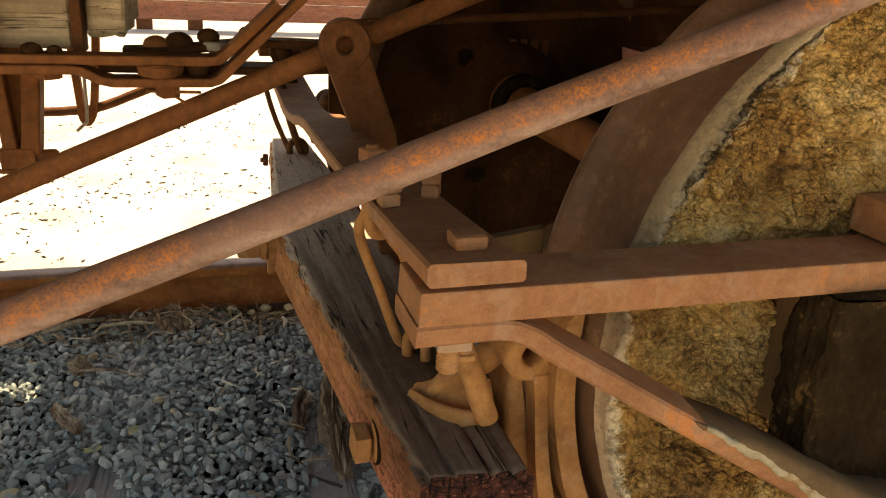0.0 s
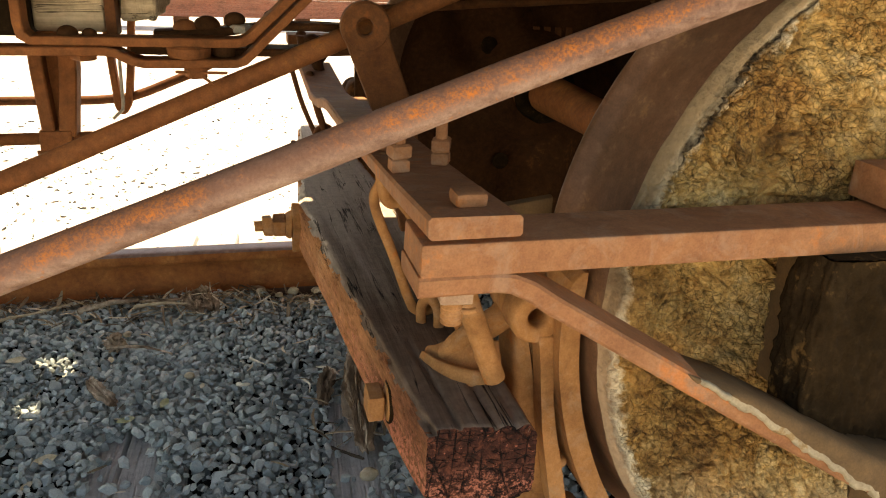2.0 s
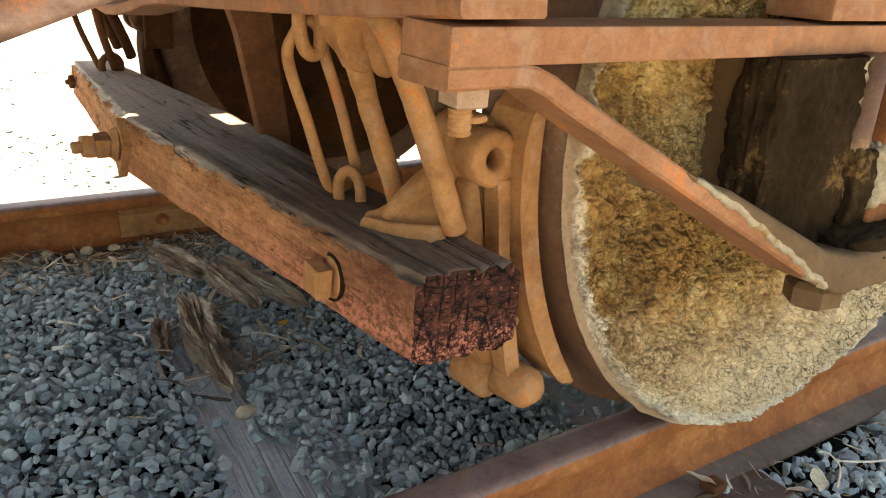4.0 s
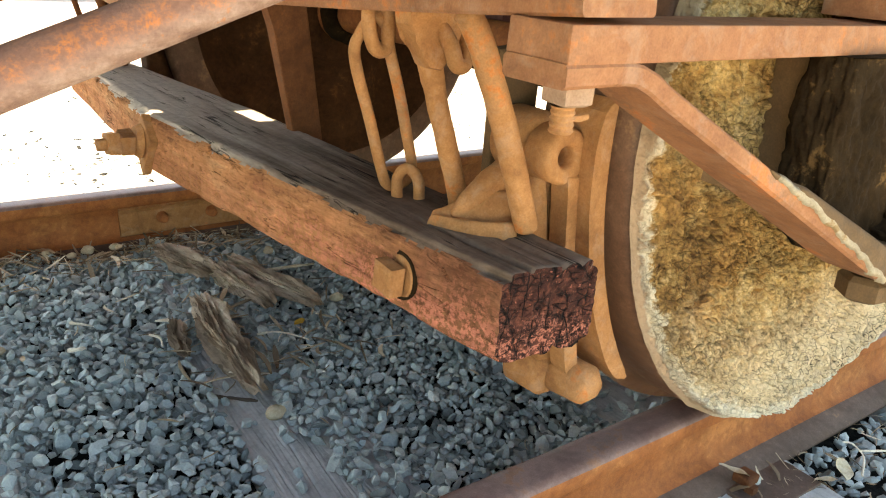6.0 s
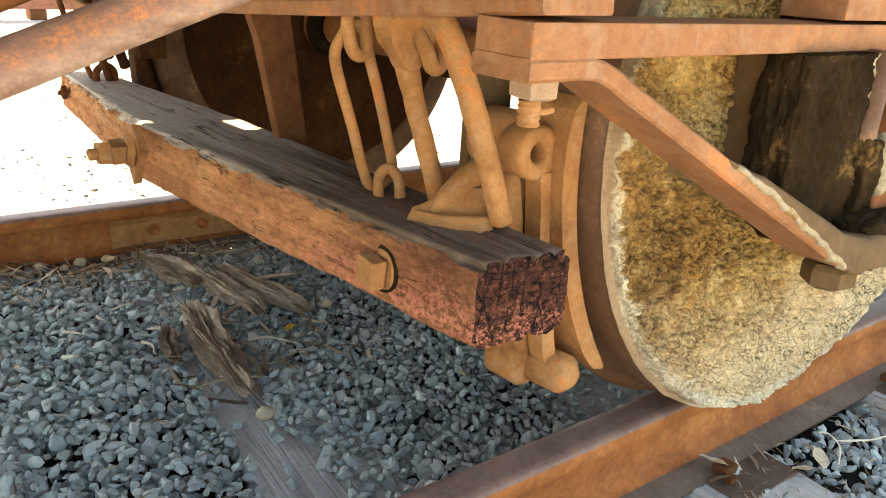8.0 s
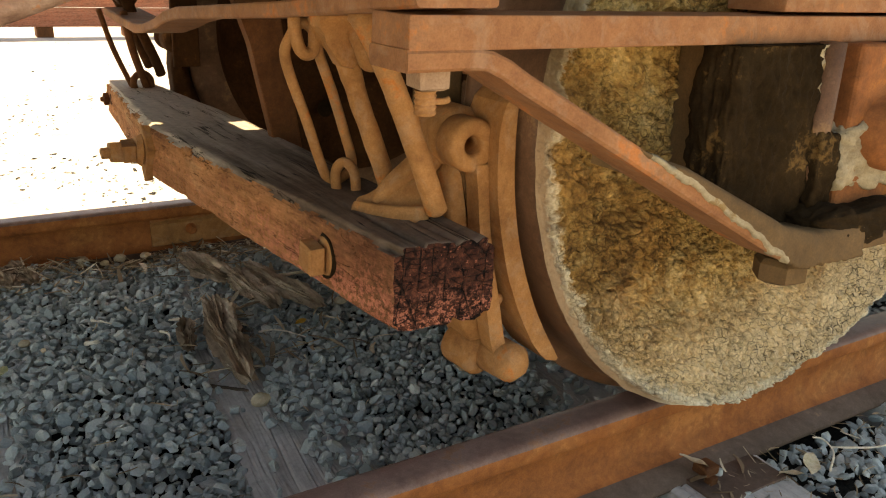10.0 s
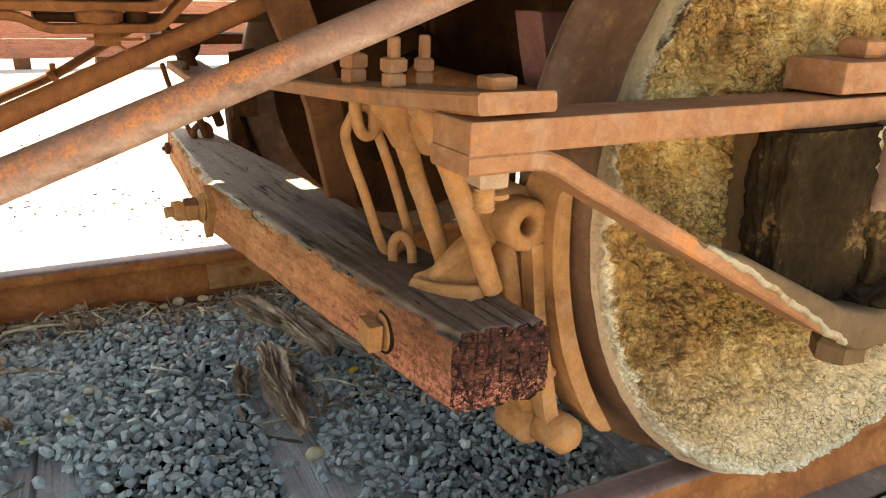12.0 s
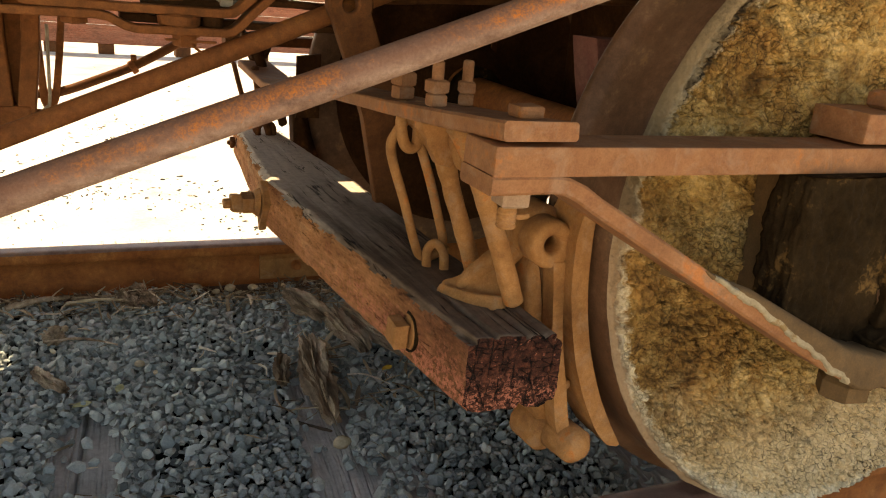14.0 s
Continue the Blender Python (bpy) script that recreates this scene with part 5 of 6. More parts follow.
def saddle(parent):
    """Cast foot that lies askew on the beam: a curled lip in front, rising to an arm behind."""
    def quad(p, q, r, t):
        return Vector(p) * (1 - t) ** 2 + Vector(q) * 2 * t * (1 - t) + Vector(r) * t * t
    bm = bmesh.new()
    NA, NB = 26, 20
    top, low = [], []
    for i in range(NA + 1):
        a = i / NA
        ta, tb = [], []
        for j in range(NB + 1):
            b = j / NB
            f = quad((0.024, 0.034), (0.040, -0.050), (0.090, -0.055), a)
            k = quad((0.034, 0.042), (0.068, 0.022), (0.122, -0.020), a)
            p = f.lerp(k, b)
            sa = min(1.0, max(0.0, (a - 0.1) / 0.5))
            sa = sa * sa * (3 - 2 * sa)
            sb = min(1.0, max(0.0, (b - 0.40) / 0.60)) ** 1.7
            h = 0.019 + 0.006 * a + 0.034 * sb * sa - 0.008 * math.sin(math.pi * min(1, max(0, (b - 0.08) / 0.74))) ** 2
            edge = min(b / 0.34, (1 - b) / 0.16, a / 0.16, (1 - a) / 0.08, 1.0)
            h *= 0.45 + 0.55 * (1 - (1 - edge) ** 2) ** 0.5
            out = (1 - (1 - edge) ** 2) ** 0.5
            c = Vector((0.075, 0.0))
            q = p.lerp(c, 0.03 * (1 - out))
            ta.append(bm.verts.new((q.x, q.y, 0.374 + h)))
            tb.append(bm.verts.new((p.x, p.y, 0.366)))
        top.append(ta)
        low.append(tb)
    for g in (top, low):
        for i in range(NA):
            for j in range(NB):
                bm.faces.new((g[i][j], g[i + 1][j], g[i + 1][j + 1], g[i][j + 1]))
    for i in range(NA):
        bm.faces.new((top[i][0], top[i + 1][0], low[i + 1][0], low[i][0]))
        bm.faces.new((top[i][NB], top[i + 1][NB], low[i + 1][NB], low[i][NB]))
    for j in range(NB):
        bm.faces.new((top[0][j], top[0][j + 1], low[0][j + 1], low[0][j]))
        bm.faces.new((top[NA][j], top[NA][j + 1], low[NA][j + 1], low[NA][j]))
    pts = curve_pts([(0.050, 0.013, 0.388), (0.066, 0.011, 0.404), (0.088, 0.010, 0.418), (0.120, 0.012, 0.434), (0.152, 0.02, 0.455)], 6)
    tube(bm, pts, [0.008 + 0.011 * min(1.0, i / len(pts) * 1.7) for i in range(len(pts))], 14)
    roughen(bm, 0.0012, 40)
    part("saddle", bm, M_OCHRE, parent, "ochre-rusted cast saddle foot", smooth=True)


saddle(bpy.data.objects["brake_beam"])


def mirrored(th, name, label, mat):
    """The same gear at the other rail, turned the other way round."""
    far = thing(name, (th.location.x, 1.435 - th.location.y, th.location.z), label, "brake")
    for ch in list(th.children):
        bm = bmesh.new()
        bm.from_mesh(ch.data)
        for v in bm.verts:
            v.co.y = 1.435 - v.co.y
        bmesh.ops.reverse_faces(bm, faces=bm.faces)
        smooth = ch.data.polygons[0].use_smooth
        part(ch.name.split(".")[0], bm, mat, far, smooth=smooth)


def brake_head():
    th = thing("wheel_brake", (0.2, -0.05, 0.13), "ochre-rusted cast brake head with a curved shoe at the wheel", "brake")
    ang = lambda d: (math.cos(radians(d)), math.sin(radians(d)))

    def arc(r0, r1, a0, a1, n, f0=None):
        o = []
        for i in range(n + 1):
            c, s = ang(lerp(a0, a1, i / n))
            o.append((WC[0] + r0 * c, WC[1] + r0 * s))
        for i in range(n, -1, -1):
            c, s = ang(lerp(a0, a1, i / n))
            r = r1 if f0 is None else f0(i / n)
            o.append((WC[0] + r * c, WC[1] + r * s))
        return o

    bm = bmesh.new()
    o = []
    for i in range(29):
        c, sn = ang(lerp(174, 220.5, i / 28))
        r = lerp(0.494, 0.514, (i / 28) ** 2)
        o.append((WC[0] + r * c, WC[1] + r * sn))
    for i in range(28, -1, -1):
        c, sn = ang(lerp(174, 220.5, i / 28))
        r = lerp(0.494, 0.514, (i / 28) ** 2) + 0.006 + 0.020 * (1 - abs(i / 14 - 1) ** 6) ** 0.5
        o.append((WC[0] + r * c, WC[1] + r * sn))
    prism(bm, o, "y", -0.084, -0.010, 0.003)
    roughen(bm, 0.0012, 30)
    part("shoe", bm, M_OCHRE, th)
    bm = bmesh.new()
    ring_hole(bm, (0.150, 0.469), -0.062, -0.018, 0.0345, 0.0125, 34, 0.005)
    ring = part("eye", bm, M_OCHRE, th, smooth=True)
    bm = bmesh.new()
    ring_hole(bm, (0.160, 0.470), -0.026, 0.055, 0.041, 0.0125, 34, 0.012)
    part("boss", bm, M_OCHRE, th, smooth=True)
    # flange from the eye down to the foot, along the shoe
    bm = bmesh.new()
    left = [(0.1515, 0.446, 0), (0.1565, 0.41, 0), (0.161, 0.37, 0), (0.168, 0.31, 0), (0.179, 0.25, 0), (0.190, 0.195, 0), (0.200, 0.162, 0)]
    right = [(0.226, 0.158, 0), (0.214, 0.190, 0), (0.201, 0.25, 0), (0.187, 0.31, 0), (0.1775, 0.37, 0), (0.1755, 0.41, 0), (0.173, 0.446, 0)]
    out = [(p.x, p.y) for p in curve_pts(left, 4) + curve_pts(right, 4)]
    prism(bm, out, "y", -0.064, -0.036, 0.006, 3)
    roughen(bm, 0.001, 40)
    part("flange", bm, M_OCHRE, th)
    bm = bmesh.new()
    prism(bm, [(0.140, 0.440), (0.168, 0.440), (0.158, 0.36), (0.180, 0.26), (0.226, 0.165), (0.200, 0.140), (0.170, 0.20), (0.142, 0.30), (0.135, 0.40)], "y", -0.030, 0.045, 0.015, 4)
    roughen(bm, 0.002, 20)
    part("body", bm, M_OCHRE, th, smooth=True)
    # Dark plate added to close a bright gap; it stands for the shade there.
    bm = bmesh.new()
    prism(bm, [(0.135, 0.40), (0.135, 0.575), (0.205, 0.585), (0.205, 0.40)], "y", 0.057, 0.075, 0.004)
    part("back_plate", bm, M_SHADOW, th)
    for lx, lz in ((0.179, 0.370), (0.202, 0.251)):
        bm = bmesh.new()
        cyl(bm, (lx, -0.062, lz), (lx, -0.036, lz), 0.0085, 0.0085, 14, 0.003)
        part("lug", bm, M_OCHRE, th, smooth=True)
    bm = bmesh.new()
    cyl(bm, (0.224, -0.094, 0.157), (0.214, -0.02, 0.158), 0.0275, 0.029, 28, 0.014)
    roughen(bm, 0.002, 30)
    part("foot_pin", bm, M_OCHRE, th, smooth=True)
    bm = bmesh.new()
    cyl(bm, (0.202, -0.035, 0.152), (0.196, 0.035, 0.156), 0.031, 0.033, 24, 0.010)
    part("foot_boss", bm, M_OCHRE, th, smooth=True)


brake_head()
mirrored(bpy.data.objects["wheel_brake"], "wheel_brake", "cast brake head at the far wheel, darkened in its colour for shade", M_SHADE_IRON)
mirrored(bpy.data.objects["brake_hanger"], "brake_hanger", "rusty forked hanger rods at the far end of the beam, darkened for shade", M_SHADE_IRON)


# far side hanger
def far_hanger():
    th = thing("hanger_link", (0.04, 1.38, 0.345), "thin rusty hanger rods at the far end of the timber beam", "link")
    for a, b, r in (((-0.035, 1.40, 0.545), (0.030, 1.40, 0.350), 0.007), ((0.005, 1.30, 0.545), (0.060, 1.36, 0.350), 0.010)):
        bm = bmesh.new()
        tube(bm, curve_pts([a, lerp(Vector(a), Vector(b), 0.5) + Vector((-0.006, 0, 0)), b], 5), r, 10)
        part("rod", bm, M_BROWN, th, smooth=True)
    bm = bmesh.new()
    tube(bm, curve_pts([(0.03, 1.36, 0.34), (0.028, 1.36, 0.372), (0.05, 1.36, 0.388), (0.070, 1.36, 0.372), (0.07, 1.36, 0.34)], 6), 0.009, 10)
    part("staple", bm, M_BROWN, th, smooth=True)


far_hanger()


# ---- lever, pipes and rods ----
def brake_lever():
    th = thing("brake_lever", (0.136, 0.543, 0.330), "tall flat brake lever of dark rusty iron with a pin hole", "lever")
    bm = bmesh.new()
    Y0, Y1 = 0.530, 0.556
    prism(bm, [(0.110, 0.330), (0.066, 0.54), (0.045, 0.60), (-0.008, 0.733), (0.030, 0.7265), (0.071, 0.735), (0.122, 0.60), (0.162, 0.330)], "y", Y0, Y1, 0.004)
    part("blade", bm, M_BROWN, th)
    bm = bmesh.new()
    ring_hole(bm, (0.0315, 0.747), Y0 - 0.001, Y1 + 0.001, 0.0435, 0.0145, 36, 0.004)
    part("eye", bm, M_BROWN, th)


brake_lever()


def pipe(name, a, b, r, mat, label, cat="pipe", n=24, wob=0.002):
    bm = bmesh.new()
    A, B = Vector(a), Vector(b)
    pts = []
    for i in range(n + 1):
        p = lerp(A, B, i / n)
        pts.append(p + Vector((0, wob * noise.noise(Vector((i * 0.5, 1, 2))), wob * noise.noise(Vector((i * 0.5, 7, 2))))))
    tube(bm, pts, r, 24)
    ob = part(name, bm, mat, smooth=True)
    return tagged(ob, label, cat)


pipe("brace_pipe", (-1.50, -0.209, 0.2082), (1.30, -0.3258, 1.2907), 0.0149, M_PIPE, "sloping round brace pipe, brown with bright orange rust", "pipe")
pipe("brace_pipe", (-1.30, 0.60, 0.1685), (1.36, 0.60, 1.2961), 0.0190, M_ORANGE, "sloping round brace pipe, dark brown rust", "pipe")
pipe("cross_rod", (0.10, 0.9, 0.745), (1.4, 0.9, 0.83), 0.009, M_BROWN, "thin dark rod running along the truck", "rod")


# ---- car underframe ----
def car_body():
    th = thing("freight_car", (0, 0.72, 1.3), "low wooden freight car, plank deck on timber sills, unseen, shades the track", "freight car")
    # Floor out of view overhead; its height and edges are set to shade the track.
    z0, z1 = 1.305, 1.36
    # deck boards across the car, with openings cut back from SUN_PATCHES where light falls through
    gaps = []
    for px, py, pz, hw, hl in SUN_PATCHES:
        k = (1.33 - pz) / SUN_DIR.z
        gaps.append((px + SUN_DIR.x * k, py + SUN_DIR.y * k, hw, hl))
    x0, w, ya, yb = -4.6, 0.2, -0.36, 1.97
    for i in range(46):
        a, b = x0 + i * w, x0 + (i + 1) * w - 0.0005
        cuts = [g for g in gaps if a < g[0] < b]
        bm = bmesh.new()
        y = ya
        for gx, gy, hw, hl in sorted(cuts, key=lambda g: g[1]):
            box(bm, (a, y, z0), (b, gy - hl, z1), 0)
            if gx - hw > a:
                box(bm, (a, gy - hl, z0), (gx - hw, gy + hl, z1), 0)
            if gx + hw < b:
                box(bm, (gx + hw, gy - hl, z0), (b, gy + hl, z1), 0)
            y = gy + hl
        box(bm, (a, y, z0), (b, yb, z1), 0)
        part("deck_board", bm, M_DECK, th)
    # Sills out of view, added to block more light under the car.
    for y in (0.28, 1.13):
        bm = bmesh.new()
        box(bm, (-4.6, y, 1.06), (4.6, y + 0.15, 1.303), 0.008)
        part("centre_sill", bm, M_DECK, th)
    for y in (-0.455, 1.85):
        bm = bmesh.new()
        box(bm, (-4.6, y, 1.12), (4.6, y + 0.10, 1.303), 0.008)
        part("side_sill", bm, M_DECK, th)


car_body()


def sill_timber():
    th = thing("end_timber", (-0.6, 0.8, 0.742), "pale weathered bolster timber clasped by an iron strap", "timber")
    bm = bmesh.new()
    box(bm, (-0.527, 0.625, 0.742), (-0.413, 1.0, 1.303), 0.010, 3)
    roughen(bm, 0.002, 20)
    part("timber", bm, M_SILL, th)
    bm = bmesh.new()
    box(bm, (-0.394, 0.635, 0.758), (-0.330, 1.0, 1.303), 0.014, 3)
    bmesh.ops.subdivide_edges(bm, edges=bm.edges, cuts=9, use_grid_fill=True)
    roughen(bm, 0.010, 24)
    part("timber_end", bm, M_SILL, th)
    bm = bmesh.new()
    box(bm, (-0.4125, 0.612, 0.735), (-0.3955, 0.68, 1.303), 0.002)
    part("strap", bm, M_BROWN, th)
    bm = bmesh.new()
    box(bm, (-1.4, 0.61, 0.735), (-0.529, 1.0, 1.303), 0.008, 2)
    part("bolster_end", bm, M_GREASE, th, "dark grimy timber")
    th.location += Vector((0.015, 0.0, -0.020))


sill_timber()


def strap_hanger():
    th = thing("brake_gear", (-0.4, 0.62, 0.66), "rusty iron straps, pins and stirrups of the brake gear", "brake gear")
    Y = 0.62
    bm = bmesh.new()
    flat_bar(bm, [(-0.534, Y, 1.28), (-0.534, Y, 0.90), (-0.534, Y, 0.745), (-0.531, Y, 0.728), (-0.518, Y, 0.719), (-0.35, Y, 0.718), (-0.200, Y, 0.718), (-0.186, Y, 0.720), (-0.174, Y, 0.728), (-0.135, Y, 0.764), (-0.086, Y, 0.811)], 0.05, 0.015, (0, 1, 0), 0.002)
    part("upper_strap", bm, M_ORANGE, th)
    bm = bmesh.new()
    yy = Y - 0.008
    pts = [(-1.3, yy, 0.700), (-0.41, yy, 0.704), (-0.392, yy, 0.701), (-0.366, yy, 0.688), (-0.348, yy, 0.684), (-0.20, yy, 0.685), (-0.186, yy, 0.689), (-0.172, yy, 0.701), (-0.162, yy, 0.712), (-0.070, yy, 0.801), (0.03, yy, 0.898), (0.40, yy, 1.305)]
    flat_bar(bm, pts, 0.05, 0.014, (0, 1, 0), 0.002)
    part("lower_strap", bm, M_ORANGE, th)
    bm = bmesh.new()
    cyl(bm, (-0.277, Y, 0.690), (-0.277, Y, 0.712), 0.035, 0.037, 24, 0.004)
    part("spool", bm, M_ORANGE, th)
    bm = bmesh.new()
    cyl(bm, (-0.218, Y + 0.01, 0.690), (-0.218, Y + 0.01, 0.712), 0.019, 0.019, 18, 0.003)
    part("spool", bm, M_SHADE_IRON, th)
    bm = bmesh.new()
    flat_bar(bm, [(-0.372, Y + 0.05, 0.700), (-0.30, Y + 0.05, 0.699), (-0.10, Y + 0.05, 0.697), (0.06, Y + 0.05, 0.702)], 0.07, 0.014, (0, 1, 0), 0.003)
    part("lever_arm", bm, M_SHADE_IRON, th)
    bm = bmesh.new()
    nut(bm, (-0.268, Y, 0.680), (0, 0, -1), 0.030, 0.024, 4, 0.4)
    part("pin_end", bm, M_ORANGE, th)
    bm = bmesh.new()
    tube(bm, [(-0.300, Y - 0.01, 0.668), (-0.246, Y - 0.012, 0.667), (-0.216, Y - 0.014, 0.667)], 0.0028, 6)
    tube(bm, [(-0.256, Y - 0.012, 0.660), (-0.240, Y - 0.014, 0.648)], 0.0026, 6)
    part("split_pin", bm, M_ORANGE, th)
    # domed bolt heads on a cranked lever behind the strap
    bm = bmesh.new()
    flat_bar(bm, [(-0.335, 0.68, 0.722), (-0.25, 0.68, 0.726), (-0.13, 0.68, 0.740), (-0.06, 0.68, 0.740), (0.02, 0.68, 0.737)], 0.05, 0.014, (0, 1, 0), 0.004)
    lev = part("cranked_lever", bm, M_SHADE_IRON, th)
    for x, z, r, m in ((-0.283, 0.733, 0.020, M_ORANGE), (-0.246, 0.738, 0.022, M_SHADE_IRON), (-0.198, 0.748, 0.018, M_SHADE_IRON), (-0.135, 0.757, 0.012, M_SHADE_IRON)):
        bm = bmesh.new()
        bmesh.ops.create_uvsphere(bm, u_segments=20, v_segments=12, radius=r, matrix=Matrix.Translation((x, 0.68, z)) @ Matrix.Diagonal((1.05, 1, 0.78, 1)))
        part("bolt_head", bm, m, lev, smooth=True)
    bm = bmesh.new()
    nut(bm, (-0.184, 0.662, 0.728), (0, 0, 1), 0.034, 0.014, 4, 0.1)
    part("nut", bm, M_ZINC, lev)
    for x, s in ((-0.465, 0.017), (-0.432, 0.012)):
        bm = bmesh.new()
        bmesh.ops.create_uvsphere(bm, u_segments=18, v_segments=10, radius=s, matrix=Matrix.Translation((x, Y, 0.728)) @ Matrix.Diagonal((1, 1, 0.8, 1)))
        part("rivet", bm, M_SHADE_IRON, th, smooth=True)
    bm = bmesh.new()
    nut(bm, (-0.445, Y, 0.697), (0, 0, -1), 0.030, 0.012, 4, 0.1)
    part("nut", bm, M_ORANGE, th)

    th.location += Vector((0.012, -0.04, -0.004))

    # heavy tapered channel hanger with its long rod
    hg = thing("brake_hanger", (-0.56, 0.93, 0.46), "tapered rusty iron channel hanger holding a long rod", "brake hanger")
    Y = 0.93
    bm = bmesh.new()
    flat_bar(bm, [(-0.590, Y, 0.78), (-0.586, Y, 0.62), (-0.578, Y, 0.488)], 0.06, 0.026, (0, 1, 0), 0.003)
    part("flange", bm, M_ORANGE, hg)
    bm = bmesh.new()
    flat_bar(bm, [(-0.522, Y, 0.78), (-0.528, Y, 0.62), (-0.543, Y, 0.488)], 0.06, 0.034, (0, 1, 0), 0.003)
    part("flange", bm, M_ORANGE, hg)
    bm = bmesh.new()
    prism(bm, [(-0.592, 0.78), (-0.580, 0.49), (-0.545, 0.49), (-0.525, 0.78)], "y", Y + 0.012, Y + 0.028)
    part("web", bm, M_ORANGE, hg)
    bm = bmesh.new()
    box(bm, (-0.598, Y - 0.034, 0.458), (-0.534, Y + 0.034, 0.500), 0.005)
    part("foot", bm, M_ORANGE, hg)
    bm = bmesh.new()
    tube(bm, [(-1.7, Y, 0.468), (-0.9, Y, 0.473), (-0.50, Y, 0.478)], 0.013, 12)
    part("rod", bm, M_ORANGE, hg, smooth=True)
    bm = bmesh.new()
    tube(bm, [(-0.605, Y - 0.02, 0.452), (-0.560, Y - 0.02, 0.450), (-0.550, Y - 0.03, 0.444)], 0.005, 8)
    part("split_pin", bm, M_ORANGE, hg, smooth=True)
    hg.location += Vector((0.011, 0.0, -0.010))

    # far stirrup and the bent rod that it carries
    sg = thing("stirrup", (-0.517, 1.72, 0.35), "narrow rusty iron stirrup carrying a bent brake rod", "stirrup")
    Y = 1.72
    bm = bmesh.new()
    flat_bar(bm, curve_pts([(-0.556, Y, 1.304), (-0.550, Y, 0.80), (-0.541, Y, 0.57), (-0.532, Y, 0.42), (-0.529, Y, 0.381), (-0.517, Y, 0.365), (-0.503, Y, 0.381), (-0.495, Y, 0.42), (-0.478, Y, 0.57), (-0.462, Y, 0.80), (-0.452, Y, 1.304)], 5), 0.045, 0.020, (0, 1, 0), 0.003)
    part("loop", bm, M_ORANGE, sg)
    bm = bmesh.new()
    tube(bm, [(-0.512, Y - 0.026, 0.60), (-0.514, Y - 0.026, 0.40), (-0.517, Y - 0.028, 0.37), (-0.545, Y - 0.032, 0.345)], 0.005, 8)
    part("split_pin", bm, M_ZINC, sg)
    bm = bmesh.new()
    tube(bm, curve_pts([(-2.2, Y, 0.392), (-0.80, Y, 0.393), (-0.55, Y, 0.398), (-0.475, Y, 0.410), (-0.38, Y, 0.447), (-0.28, Y, 0.490), (-0.18, Y, 0.546), (-0.04, Y, 0.630)], 6), 0.0135, 12)
    # Darker rust than the loop: the rod's shade is put into its colour.
    part("rod", bm, M_BROWN, sg, smooth=True)
    bm = bmesh.new()
    cyl(bm, (-0.290, Y, 0.482), (-0.274, Y, 0.492), 0.021, 0.021, 14, 0.003)
    box(bm, (-0.288, Y - 0.012, 0.505), (-0.272, Y + 0.012, 0.524), 0.003)
    part("clamp", bm, M_ORANGE, sg)


strap_hanger()


# ---- distance ----
def far_car():
    th = thing("red_barrier", (0, 9.3, -0.215), "long red-painted timber barrier of stacked boards on low blocks", "barrier")
    for i in range(5):
        bm = bmesh.new()
        box(bm, (-16, 9.25 + 0.02 * (i % 2), -0.10 + 0.21 * i), (16, 9.33, 0.105 + 0.21 * i), 0.010)
        part("board", bm, M_REDCAR, th)
    for x in (-5.0, -3.6, -2.2, -1.5, -0.72, -0.16, 0.68, 1.6, 2.6, 4.0):
        bm = bmesh.new()
        box(bm, (x - 0.085, 9.26, -0.216), (x + 0.085, 9.50, -0.1005), 0.01)
        part("block", bm, M_BROWN, th)


far_car()

# ---- small things on the ground ----
def wood_piece(a, b, w, h, seed):
    """A chunk of rotten wood, deeply ridged along the grain, with torn ends."""
    rnd = random.Random(int(seed * 10))
    bm = bmesh.new()
    A, B = Vector(a), Vector(b)
    d = (B - A).normalized()
    side = d.cross(Vector((0, 0, 1))).normalized()
    up = Vector((0, 0, 1))
    L = (B - A).length
    K, n = 64, 56
    e0 = [rnd.uniform(0.0, 0.14) for _ in range(K)]
    e1 = [rnd.uniform(0.84, 1.05) for _ in range(K)]
    rings = []
    for i in range(n + 1):
        ring = []
        for k in range(K):
            t = lerp(e0[k], e1[k], i / n)
            ang = 2 * math.pi * k / K
            c, sn = math.cos(ang), math.sin(ang)
            ridge = noise.fractal(Vector((c * 3.6, sn * 3.6, t * 1.6 + seed * 5)), 0.75, 2.2, 4)
            chip = noise.fractal(Vector((c * 2.4, sn * 2.4, t * 11 + seed)), 0.7, 2.1, 3)
            body = 0.55 + 0.45 * math.sin(math.pi * min(1, max(0, 0.12 + t * 0.8))) + 0.18 * noise.noise(Vector((t * 4, seed, 2)))
            r = max(0.15, body * (1 + 0.75 * ridge + 0.28 * chip))
            if i in (0, n):
                r *= 0.25
            p = A + d * (L * t) + side * (c * w * r + 0.012 * noise.noise(Vector((t * 3, seed, 7)))) + up * (sn * h * r)
            ring.append(bm.verts.new(p))
        rings.append(ring)
    for x, y in zip(rings, rings[1:]):
        for k in range(K):
            bm.faces.new((x[k], x[(k + 1) % K], y[(k + 1) % K], y[k]))
    bm.faces.new(rings[0])
    bm.faces.new(rings[-1])
    ob = part("wood_chunk", bm, M_ROT)
    return tagged(ob, "splintered grey-brown chunk of rotten wood on the gravel", "wood", "rotten wood by the rail")


